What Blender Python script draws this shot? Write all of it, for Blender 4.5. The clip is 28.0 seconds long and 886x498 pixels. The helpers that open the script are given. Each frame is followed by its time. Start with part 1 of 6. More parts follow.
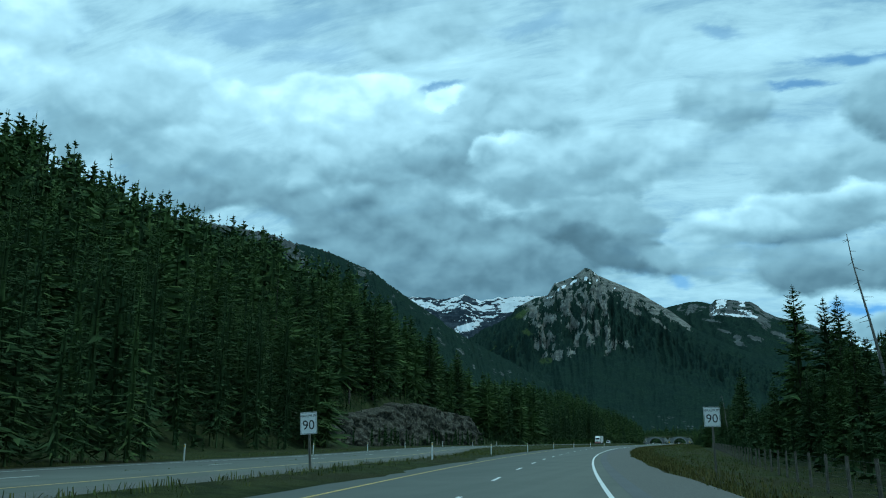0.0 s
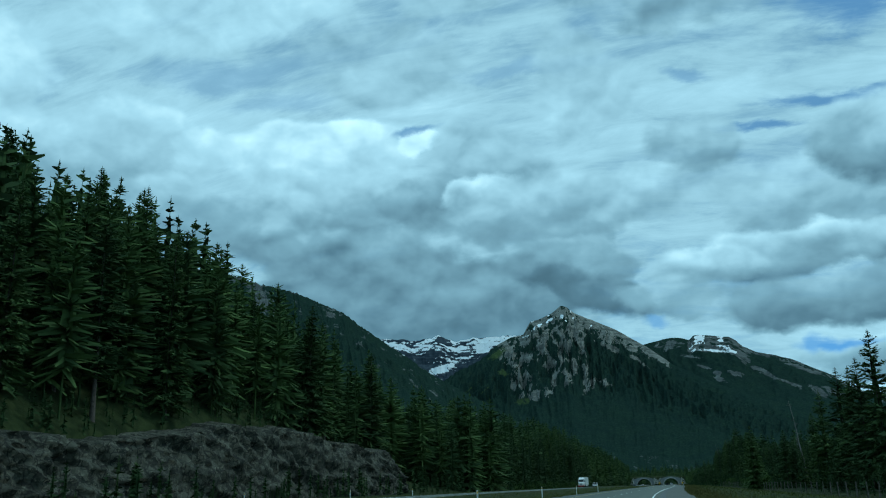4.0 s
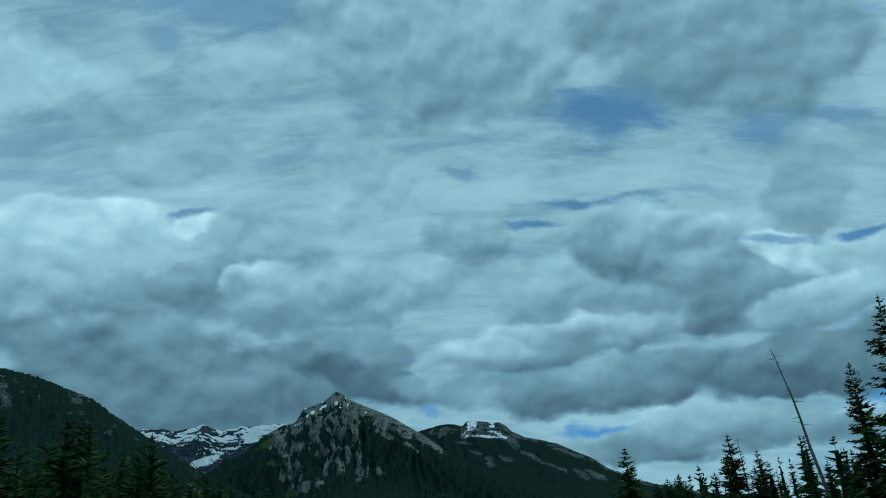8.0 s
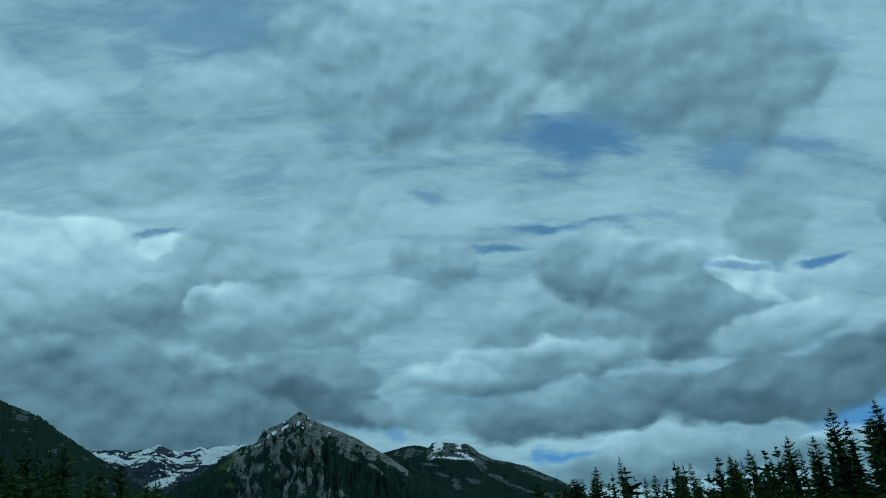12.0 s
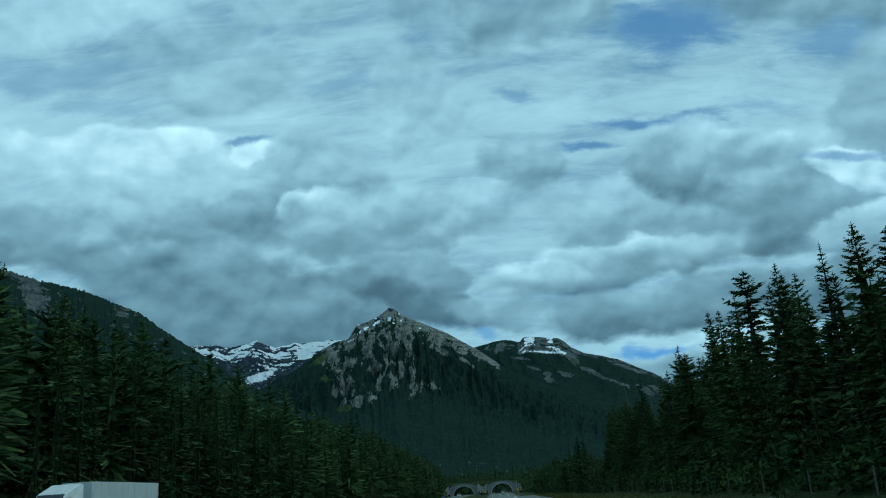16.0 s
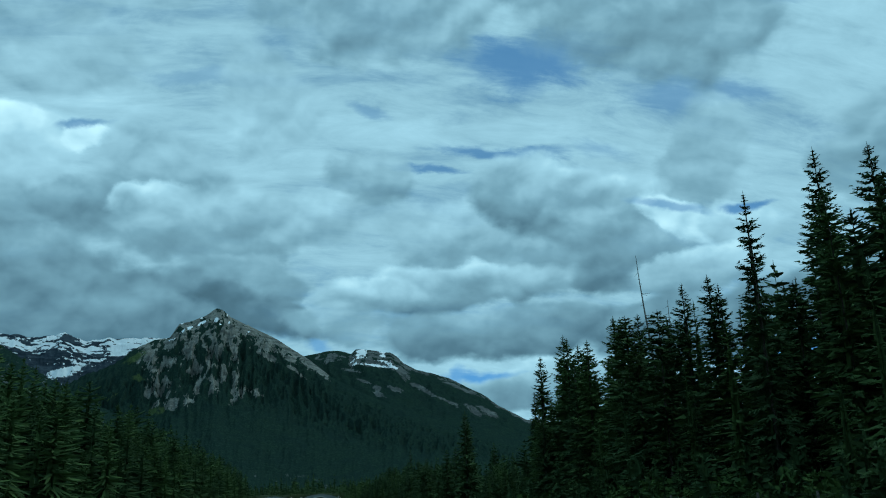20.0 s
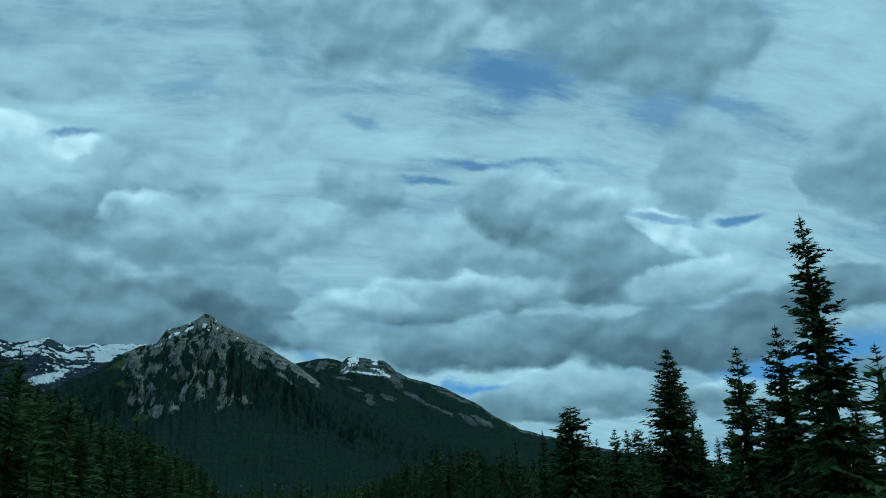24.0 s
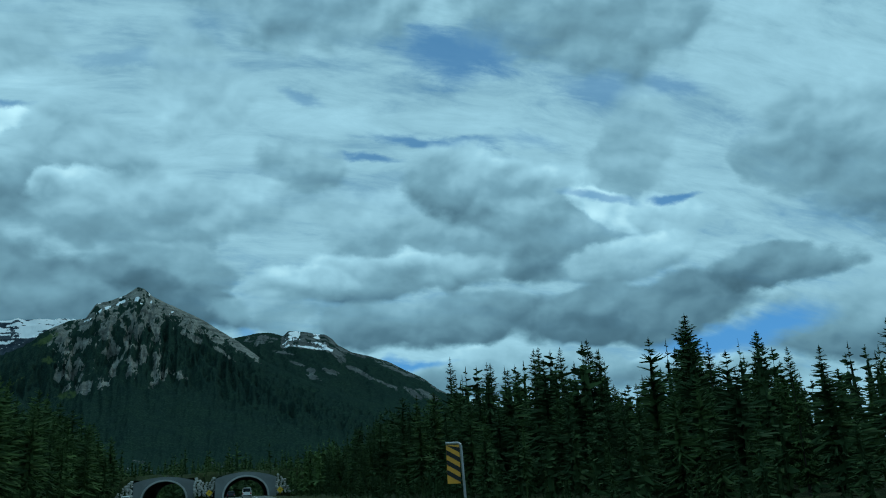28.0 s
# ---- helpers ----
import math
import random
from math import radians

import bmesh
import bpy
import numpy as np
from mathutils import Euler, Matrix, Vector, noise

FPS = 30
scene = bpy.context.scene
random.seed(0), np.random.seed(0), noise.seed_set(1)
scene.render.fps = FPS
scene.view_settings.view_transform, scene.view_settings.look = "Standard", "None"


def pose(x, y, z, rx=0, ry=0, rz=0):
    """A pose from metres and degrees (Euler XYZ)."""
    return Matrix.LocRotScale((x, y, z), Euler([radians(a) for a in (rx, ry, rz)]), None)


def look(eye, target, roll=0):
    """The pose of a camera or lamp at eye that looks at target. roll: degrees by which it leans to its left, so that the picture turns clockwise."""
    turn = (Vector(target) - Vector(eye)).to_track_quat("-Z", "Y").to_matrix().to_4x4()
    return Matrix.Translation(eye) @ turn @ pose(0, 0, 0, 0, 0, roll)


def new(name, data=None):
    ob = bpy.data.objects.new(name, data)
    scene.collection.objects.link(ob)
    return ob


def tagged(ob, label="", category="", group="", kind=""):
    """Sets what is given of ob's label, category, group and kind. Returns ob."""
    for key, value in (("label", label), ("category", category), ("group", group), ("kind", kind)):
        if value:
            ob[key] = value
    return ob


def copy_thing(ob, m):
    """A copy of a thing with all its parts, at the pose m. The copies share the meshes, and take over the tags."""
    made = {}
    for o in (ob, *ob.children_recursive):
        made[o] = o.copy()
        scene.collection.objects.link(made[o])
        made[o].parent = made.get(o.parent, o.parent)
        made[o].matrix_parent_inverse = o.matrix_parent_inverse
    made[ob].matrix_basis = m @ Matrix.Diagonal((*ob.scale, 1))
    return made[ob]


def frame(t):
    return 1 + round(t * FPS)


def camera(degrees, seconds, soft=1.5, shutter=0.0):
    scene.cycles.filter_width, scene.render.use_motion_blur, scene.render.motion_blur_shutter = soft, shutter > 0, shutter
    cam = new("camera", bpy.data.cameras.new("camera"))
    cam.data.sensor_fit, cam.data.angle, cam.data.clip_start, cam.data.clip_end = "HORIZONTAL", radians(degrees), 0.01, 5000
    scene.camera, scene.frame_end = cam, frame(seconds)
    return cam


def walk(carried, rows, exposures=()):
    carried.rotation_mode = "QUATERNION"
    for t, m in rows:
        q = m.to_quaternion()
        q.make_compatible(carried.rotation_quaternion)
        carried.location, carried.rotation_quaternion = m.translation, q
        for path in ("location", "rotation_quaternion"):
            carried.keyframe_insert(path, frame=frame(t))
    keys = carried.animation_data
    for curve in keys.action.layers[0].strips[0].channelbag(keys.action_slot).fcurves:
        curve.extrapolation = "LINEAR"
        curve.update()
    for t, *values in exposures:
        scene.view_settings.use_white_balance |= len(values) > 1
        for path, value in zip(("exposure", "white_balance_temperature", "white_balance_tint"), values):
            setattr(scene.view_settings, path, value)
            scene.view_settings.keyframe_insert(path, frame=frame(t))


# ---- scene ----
cam = camera(55.45, 28.0, soft=1.1)

# seconds, x, y, z, yaw, pitch, lean
ROWS = [
    (0.0, 11.44, -424.21, 1.20, 15.88, 12.81, 0.33),
    (0.5, 9.55, -411.85, 1.20, 19.15, 13.87, 0.39),
    (1.0, 7.80, -399.48, 1.20, 21.37, 15.19, 0.19),
    (1.5, 6.17, -387.08, 1.20, 22.35, 16.02, -0.50),
    (2.0, 4.69, -374.67, 1.20, 22.57, 16.45, -0.96),
    (2.5, 3.33, -362.24, 1.20, 20.21, 17.68, -0.62),
    (3.0, 2.11, -349.80, 1.20, 18.20, 18.16, -0.27),
    (3.5, 1.03, -337.35, 1.20, 15.66, 18.25, -0.63),
    (4.0, 0.08, -324.89, 1.20, 14.12, 15.78, -1.17),
    (4.5, -0.74, -312.41, 1.20, 10.09, 16.36, -2.89),
    (6.5, -2.87, -262.46, 1.20, 1.95, 19.31, -4.43),
    (7.0, -3.11, -249.97, 1.20, 0.42, 19.85, -4.74),
    (7.5, -3.24, -237.47, 1.20, -1.52, 21.20, -4.98),
    (8.0, -3.25, -224.97, 1.20, -1.89, 21.04, -4.57),
    (8.5, -3.18, -212.47, 1.20, -3.27, 20.91, -4.55),
    (9.0, -3.07, -199.97, 1.20, -5.44, 20.72, -5.34),
    (9.5, -2.91, -187.47, 1.20, -6.54, 21.07, -5.86),
    (10.0, -2.72, -174.97, 1.20, -8.46, 20.69, -6.12),
    (10.5, -2.48, -162.47, 1.20, -8.97, 21.27, -5.75),
    (11.0, -2.20, -149.97, 1.20, -7.93, 21.46, -5.77),
    (11.5, -1.88, -137.48, 1.20, -5.21, 21.53, -5.30),
    (12.0, -1.51, -124.98, 1.20, -4.36, 22.44, -4.86),
    (12.5, -1.15, -112.49, 1.20, -0.95, 22.60, -3.61),
    (13.0, -0.84, -99.99, 1.20, 2.12, 19.72, -2.48),
    (13.5, -0.58, -87.50, 1.20, 2.61, 17.68, -2.40),
    (15.5, -0.01, -37.50, 1.20, 3.15, 12.77, -5.18),
    (16.0, 0.01, -25.00, 1.20, 2.47, 16.17, -3.96),
    (16.5, 0.00, -12.50, 1.20, 1.47, 16.86, -2.73),
    (17.0, 0.00, 0.00, 1.20, 1.55, 13.33, -2.02),
    (17.5, -0.00, 12.50, 1.20, 1.34, 13.24, -1.82),
    (18.0, -0.00, 25.00, 1.20, -1.46, 14.24, -2.06),
    (18.5, 0.00, 37.50, 1.20, -2.78, 15.11, -2.09),
    (19.0, 0.00, 50.00, 1.20, -3.96, 14.22, -1.77),
    (19.5, 0.01, 62.50, 1.20, -6.13, 15.38, -2.01),
    (20.0, 0.02, 75.00, 1.20, -8.83, 16.66, -1.85),
    (20.5, 0.03, 87.50, 1.20, -10.66, 17.52, -1.04),
    (21.0, 0.07, 100.00, 1.20, -13.55, 18.29, -1.21),
    (21.5, 0.12, 112.50, 1.20, -14.98, 18.72, -1.47),
    (23.5, 0.52, 162.50, 0.63, -13.68, 19.48, -2.03),
    (24.0, 0.67, 175.00, 0.32, -9.43, 17.43, -1.62),
    (24.5, 0.83, 187.50, 0.01, -7.94, 16.87, -1.64),
    (25.0, 1.00, 200.00, -0.28, -8.05, 17.72, -1.92),
    (25.5, 1.19, 212.49, -0.53, -7.70, 18.50, -1.97),
    (26.0, 1.38, 224.99, -0.71, -7.71, 18.36, -1.86),
    (26.5, 1.58, 237.49, -0.72, -8.17, 16.54, -2.02),
    (27.0, 1.80, 249.99, -0.70, -9.62, 15.52, -2.66),
    (27.5, 2.02, 262.49, -0.68, -12.62, 16.30, -2.95),
    (28.0, 2.26, 274.98, -0.66, -13.55, 15.73, -2.78),
]


def carried_pose(x, y, z, yaw, pitch, lean):
    return pose(x, y, z, 0, 0, yaw) @ pose(0, 0, 0, 90 + pitch, 0, 0) @ pose(0, 0, 0, 0, 0, lean)


walk(cam, [(r[0], carried_pose(*r[1:])) for r in ROWS],
     exposures=[(0.0, 0.62), (1.5, 0.5), (4.0, 0.42), (4.5, 0.4), (6.5, 0.08), (8.0, 0.0), (10.0, -0.07), (11.0, -0.08), (12.0, -0.09), (13.5, 0.2), (15.5, 0.5), (16.2, 0.22), (17.0, 0.5), (19.0, 0.4), (20.0, 0.28), (21.5, 0.22), (23.5, 0.17), (25.0, 0.08), (26.0, 0.0), (27.0, 0.14), (28.0, 0.2)])

# ---- world and sun ----
SUN_AZ, SUN_EL = radians(62), radians(50)
world = bpy.data.worlds.new("sky")
scene.world = world
world.use_nodes = True


class Tree:
    """Small helper that strings shader nodes together."""

    def __init__(self, tree):
        self.t = tree
        self.n = tree.nodes

    def node(self, kind, **kw):
        nd = self.n.new(kind)
        for k, v in kw.items():
            setattr(nd, k, v)
        return nd

    def put(self, sock, v):
        if hasattr(v, "is_output"):
            self.t.links.new(v, sock)
        else:
            sock.default_value = v

    def math(self, op, a, b=None, c=None, clamp=False):
        nd = self.node("ShaderNodeMath", operation=op, use_clamp=clamp)
        self.put(nd.inputs[0], a)
        if b is not None:
            self.put(nd.inputs[1], b)
        if c is not None:
            self.put(nd.inputs[2], c)
        return nd.outputs[0]

    def vmath(self, op, a, b=None):
        nd = self.node("ShaderNodeVectorMath", operation=op)
        self.put(nd.inputs[0], a)
        if b is not None:
            self.put(nd.inputs[1], b)
        return nd.outputs["Value"] if op in ("LENGTH", "DOT_PRODUCT") else nd.outputs[0]

    def noise(self, vec, scale, detail=5.0, rough=0.55, dist=0.0, colour=False):
        nd = self.node("ShaderNodeTexNoise")
        if vec is not None:
            self.put(nd.inputs["Vector"], vec)
        nd.inputs["Scale"].default_value = scale
        nd.inputs["Detail"].default_value = detail
        nd.inputs["Roughness"].default_value = rough
        nd.inputs["Distortion"].default_value = dist
        return nd.outputs["Color"] if colour else nd.outputs[0]

    def span(self, v, a, b, c=0.0, d=1.0, smooth=True):
        nd = self.node("ShaderNodeMapRange")
        nd.interpolation_type = "SMOOTHSTEP" if smooth else "LINEAR"
        self.put(nd.inputs["Value"], v)
        for key, val in (("From Min", a), ("From Max", b), ("To Min", c), ("To Max", d)):
            nd.inputs[key].default_value = val
        return nd.outputs[0]

    def mix(self, f, a, b):
        nd = self.node("ShaderNodeMix", data_type="RGBA")
        self.put(nd.inputs[0], f)
        for k, v in ((6, a), (7, b)):
            self.put(nd.inputs[k], (*v, 1) if isinstance(v, tuple) and len(v) == 3 else v)
        return nd.outputs[2]

    def vmix(self, f, a, b):
        nd = self.node("ShaderNodeMix", data_type="VECTOR")
        for k, v in ((0, f), (4, a), (5, b)):
            self.put(nd.inputs[k], v)
        return nd.outputs[1]

    def xyz(self, x, y, z):
        nd = self.node("ShaderNodeCombineXYZ")
        for k, v in enumerate((x, y, z)):
            self.put(nd.inputs[k], v)
        return nd.outputs[0]

    def split(self, v):
        nd = self.node("ShaderNodeSeparateXYZ")
        self.put(nd.inputs[0], v)
        return nd.outputs


# Clouds, back to front: bearing and height of the middle, half sizes and slant in degrees,
# then thickness, brightness, and how much brighter the crown is than the underside
HIGH_SHEETS = [
    (3.5, 34.6, 11.5, 5.23, -4, 0.80, 0.53, 0.09),
    (23.8, 32.1, 10.7, 4.84, -19, 0.75, 0.41, 0.06),
    (-12.0, 33.3, 5.0, 2.23, 18, 0.60, 0.62, 0.05),
    (-18.0, 28.0, 6.0, 2.95, 5, 0.50, 0.55, 0.04),
    (-3.9, 26.5, 3.6, 3.68, -1, 0.75, 0.60, 0.00),
    (27.6, 21.8, 3.1, 3.44, -44, 0.65, 0.50, 0.08),
    (3.6, 21.7, 3.3, 1.94, -4, 0.70, 0.46, 0.08),
    (37.5, 19.0, 3.6, 2.35, -16, 0.60, 0.42, 0.08),
]
LEFT_HEAPS = [
    (-22.7, 22.1, 8.6, 1.98, 7, 0.90, 0.76, 0.06),
    (-15.6, 22.9, 1.8, 0.75, 8, 0.85, 0.86, 0.04),
    (-11.6, 21.5, 4.4, 2.67, 1, 0.75, 0.47, 0.12),
    (-22.3, 18.1, 9.4, 3.38, 3, 0.90, 0.43, 0.22),
    (-16.2, 19.0, 2.8, 1.66, 2, 0.60, 0.34, 0.08),
    (-25.1, 18.1, 1.9, 1.57, 4, 0.60, 0.56, 0.10),
    (-11.2, 19.6, 3.0, 1.21, 12, 0.90, 0.74, 0.04),
    (-6.8, 17.9, 6.8, 2.85, -1, 0.85, 0.46, 0.14),
    (-19.9, 15.4, 7.1, 1.79, 2, 0.70, 0.36, 0.14),
]
MID_HEAPS = [
    (0.1, 18.8, 5.3, 2.11, -3, 0.60, 0.58, 0.06),
    (9.3, 17.7, 5.5, 2.45, -6, 0.70, 0.55, 0.12),
    (18.2, 19.5, 7.3, 2.74, -13, 0.95, 0.45, 0.22),
    (25.3, 17.3, 2.7, 1.25, -39, 0.90, 0.82, 0.04),
    (29.1, 16.4, 2.9, 1.50, -12, 0.90, 0.68, 0.10),
    (20.2, 15.9, 6.8, 2.86, -14, 0.85, 0.36, 0.16),
    (19.2, 14.7, 2.3, 1.36, -8, 0.60, 0.31, 0.08),
    (13.3, 15.5, 4.6, 2.22, -7, 0.70, 0.42, 0.16),
    (26.1, 14.0, 4.9, 1.53, 4, 0.85, 0.56, 0.22),
]
LOW_BANDS = [
    (-15.1, 12.3, 12.4, 3.92, 0, 0.90, 0.27, 0.08),
    (-5.3, 15.0, 4.7, 1.70, -2, 0.75, 0.38, 0.16),
    (9.6, 14.0, 8.1, 1.56, 1, 0.85, 0.46, 0.22),
    (3.7, 13.7, 4.3, 1.13, 1, 0.80, 0.56, 0.16),
    (25.7, 10.7, 8.6, 2.17, 4, 0.90, 0.23, 0.10),
    (13.0, 10.9, 9.9, 1.80, 0, 0.85, 0.31, 0.14),
    (-3.4, 12.5, 3.9, 1.68, -25, 0.85, 0.18, 0.06),
    (1.3, 11.9, 3.9, 1.49, 4, 0.65, 0.48, 0.10),
]
HORIZON_HEAPS = [
    (15.0, 6.9, 6.7, 1.39, -5, 0.95, 0.53, 0.22),
    (15.4, 7.4, 5.3, 1.38, 1, 0.90, 0.51, 0.16),
    (29.8, 6.5, 5.3, 1.36, -3, 0.95, 0.56, 0.24),
    (34.1, 5.3, 3.7, 1.95, -9, 0.90, 0.48, 0.10),
    (22.8, 7.0, 4.3, 1.42, -3, 0.80, 0.42, 0.14),
    (35.7, 12.6, 4.5, 1.34, -1, 0.80, 0.22, 0.12),
]
SIDE_HEAPS = [
    (-49.2, 24.4, 8.1, 4.88, 0, 0.90, 0.76, 0.05),
    (-31.0, 30.9, 9.1, 2.87, 9, 0.60, 0.72, 0.05),
    (-36.6, 20.6, 6.1, 3.59, 4, 0.80, 0.52, 0.18),
    (-31.3, 21.7, 2.5, 1.87, 2, 0.80, 0.70, 0.08),
    (-33.2, 17.6, 4.9, 2.78, 2, 0.80, 0.44, 0.16),
    (-63.6, 19.8, 8.1, 5.01, 14, 0.80, 0.62, 0.15),
    (42.2, 18.9, 6.5, 4.42, -18, 0.80, 0.44, 0.14),
    (40.6, 8.8, 6.9, 2.78, -4, 0.80, 0.38, 0.20),
]
# Clear patches: bearing, height, half sizes, slant, depth of the blue
GAPS = [
    (16.4, 29.0, 6.2, 2.21, -2, 0.85),
    (28.2, 25.3, 6.0, 1.16, -7, 0.60),
    (-13.9, 37.2, 9.4, 2.69, 1, 0.50),
    (-18.1, 34.8, 3.0, 1.61, -24, 0.45),
    (13.7, 23.1, 6.8, 0.57, -5, 0.80),
    (8.2, 22.1, 3.3, 0.38, -6, 0.80),
    (4.0, 25.6, 2.4, 0.54, -19, 0.50),
    (-7.6, 27.6, 7.3, 0.61, 5, 0.35),
    (-26.3, 25.3, 6.0, 1.05, 8, 0.30),
    (-30.5, 26.7, 7.5, 1.41, 7, 0.35),
    (20.4, 22.6, 3.4, 0.73, -11, 0.40),
    (33.2, 31.1, 4.1, 1.27, -19, 0.40),
]
LOW_GAPS = [
    (24.7, 18.4, 2.8, 0.38, -15, 0.60),
    (29.8, 17.6, 1.9, 0.30, -8, 0.90),
    (-16.2, 23.5, 2.1, 0.34, 11, 0.70),
    (31.6, 8.4, 4.6, 1.09, 3, 1.00),
    (35.1, 9.2, 3.7, 1.33, 7, 1.00),
    (10.9, 8.2, 2.9, 0.59, -1, 0.95),
    (-0.1, 10.1, 1.0, 0.45, -5, 0.60),
    (11.3, 8.2, 3.3, 0.46, -2, 0.95),
    (9.5, 8.3, 0.9, 0.79, 15, 0.80),
]
CLOUDS = HIGH_SHEETS + SIDE_HEAPS + LEFT_HEAPS + MID_HEAPS + LOW_BANDS + HORIZON_HEAPS


def build_sky():
    w = Tree(world.node_tree)
    w.n.clear()
    out = w.node("ShaderNodeOutputWorld")
    back = w.node("ShaderNodeBackground")
    sky = w.node("ShaderNodeTexSky", sky_type="NISHITA", sun_disc=False)
    sky.sun_elevation, sky.sun_rotation = SUN_EL, SUN_AZ
    sky.altitude, sky.air_density, sky.dust_density = 1400, 1.0, 0.6
    way = w.node("ShaderNodeTexCoord").outputs["Generated"]
    x, y, z = w.split(way)
    az = w.math("MULTIPLY", w.math("ARCTAN2", x, y), 57.2958)
    el = w.math("MULTIPLY", w.math("ARCSINE", z), 57.2958)
    flat = w.xyz(az, w.math("MULTIPLY", el, 1.35), 0.0)

    def shaken(scale, amount, detail, rough=0.55):
        rgb = w.node("ShaderNodeSeparateColor")
        w.put(rgb.inputs[0], w.noise(flat, scale, detail, rough, colour=True))
        return w.xyz(w.math("MULTIPLY_ADD", rgb.outputs[0], amount, -0.5 * amount), w.math("MULTIPLY_ADD", rgb.outputs[1], 0.7 * amount, -0.35 * amount), 0.0)

    def billow(v, scale, detail, lift):
        nd = w.node("ShaderNodeTexVoronoi", feature="SMOOTH_F1", voronoi_dimensions="2D", normalize=True)
        w.put(nd.inputs["Vector"], w.vmath("ADD", v, (0.0, lift, 0.0)))
        nd.inputs["Scale"].default_value = scale
        nd.inputs["Detail"].default_value = detail
        nd.inputs["Roughness"].default_value = 0.55
        nd.inputs["Lacunarity"].default_value = 2.2
        nd.inputs["Smoothness"].default_value = 0.6
        return w.math("SUBTRACT", 0.5, nd.outputs["Distance"])

    bent = w.vmath("ADD", flat, shaken(0.22, 1.8, 2))
    mass, mass_up = billow(bent, 0.20, 1.6, 0.0), billow(bent, 0.20, 1.6, 1.1)
    small = w.noise(bent, 0.30, 3.5, 0.45)
    small_up = w.noise(w.vmath("ADD", bent, (-0.3, 1.0, 0.0)), 0.30, 3.5, 0.45)
    soft = w.noise(bent, 0.20, 4, 0.5)
    spot = w.vmath("ADD", w.xyz(az, el, 0.0), w.vmath("ADD", shaken(0.16, 3.0, 2), shaken(0.6, 1.3, 6, 0.6)))
    # how far the billows push an edge out or in
    edge = w.math("ADD", w.math("MULTIPLY", mass, -0.75), w.math("MULTIPLY_ADD", soft, -0.8, 0.55))

    # high thin sheet, drawn out in streaks
    h = w.math("ADD", w.math("MAXIMUM", z, 0.0), 0.45)
    sheet = w.xyz(w.math("DIVIDE", x, h), w.math("DIVIDE", y, h), 0.3)
    st = w.node("ShaderNodeMapping")
    w.put(st.inputs["Vector"], sheet)
    st.inputs["Rotation"].default_value = (0, 0, radians(7))
    st.inputs["Scale"].default_value = (0.8, 2.4, 1)
    high = w.noise(st.outputs[0], 2.6, 8, 0.60, 0.4)
    fine = w.noise(st.outputs[0], 11.0, 7, 0.66, 0.5)
    streak = w.math("MULTIPLY_ADD", fine, 0.55, w.math("MULTIPLY", high, 0.85))
    tone = w.span(streak, 0.42, 0.98, 0.47, 0.80, smooth=False)
    blue = w.span(streak, 0.74, 0.48, 0.0, 0.38)

    def patch(c):
        m = w.node("ShaderNodeMapping", vector_type="TEXTURE")
        w.put(m.inputs["Vector"], spot)
        m.inputs["Location"].default_value = (c[0], c[1], 0)
        m.inputs["Rotation"].default_value = (0, 0, radians(c[4]))
        m.inputs["Scale"].default_value = (c[2], c[3], 1)
        return m.outputs[0], w.vmath("LENGTH", m.outputs[0])

    def clear_patches(rows, value, rough):
        for c in rows:
            v, d = patch(c)
            d = w.math("ADD", d, w.math("MULTIPLY_ADD", streak, rough, -0.68 * rough))
            value = w.math("MAXIMUM", value, w.span(d, 1.25, 0.35, 0.0, c[5]))
        return value

    blue = clear_patches(GAPS, blue, 3.2)
    # brightness, blue and heap cover are carried together from cloud to cloud
    state = w.xyz(tone, blue, 0.0)
    for c in CLOUDS:
        thick, bright, crown = c[5:]
        v, d = patch(c)
        k = w.span(w.math("ADD", d, edge), 1.12, 0.80, 0.0, thick)
        state = w.vmix(k, state, w.xyz(w.math("ADD", w.vmath("DOT_PRODUCT", v, (0.0, 1.45 * crown, 0.0)), bright), 0.0, 1.0))
    tone, blue, heaped = w.split(state)
    blue = clear_patches(LOW_GAPS, blue, 1.3)
    # crowns catch the light, undersides stay grey
    relief = w.math("MULTIPLY_ADD", w.math("SUBTRACT", small, small_up), 0.55, w.math("MULTIPLY", w.math("SUBTRACT", mass, mass_up), 0.24))
    relief = w.math("ADD", relief, w.math("MULTIPLY_ADD", soft, -0.18, 0.125))
    tone = w.math("MULTIPLY_ADD", relief, w.math("MULTIPLY_ADD", heaped, 0.8, 0.2), tone)
    ramp = w.node("ShaderNodeValToRGB")
    w.put(ramp.inputs[0], tone)
    e = ramp.color_ramp.elements
    e[0].position, e[0].color = 0.0, (0.033, 0.082, 0.115, 1)
    e[1].position, e[1].color = 1.0, (0.53, 0.87, 0.97, 1)
    for p, c in ((0.25, (0.072, 0.168, 0.228)), (0.5, (0.152, 0.322, 0.410)), (0.75, (0.290, 0.55, 0.67))):
        q = ramp.color_ramp.elements.new(p)
        q.color = (*c, 1)
    clear = w.node("ShaderNodeVectorMath", operation="SCALE")
    w.put(clear.inputs[0], sky.outputs[0])
    clear.inputs["Scale"].default_value = 0.10
    deep = w.mix(w.span(el, 5.0, 22.0), (0.034, 0.245, 0.56), (0.036, 0.170, 0.365))
    col = w.mix(blue, ramp.outputs[0], w.mix(0.9, clear.outputs[0], deep))
    # ground half of the dome stays dim
    col = w.mix(w.span(z, -0.06, 0.0), (0.05, 0.07, 0.06), col)
    w.put(back.inputs["Color"], col)
    back.inputs["Strength"].default_value = 1.0
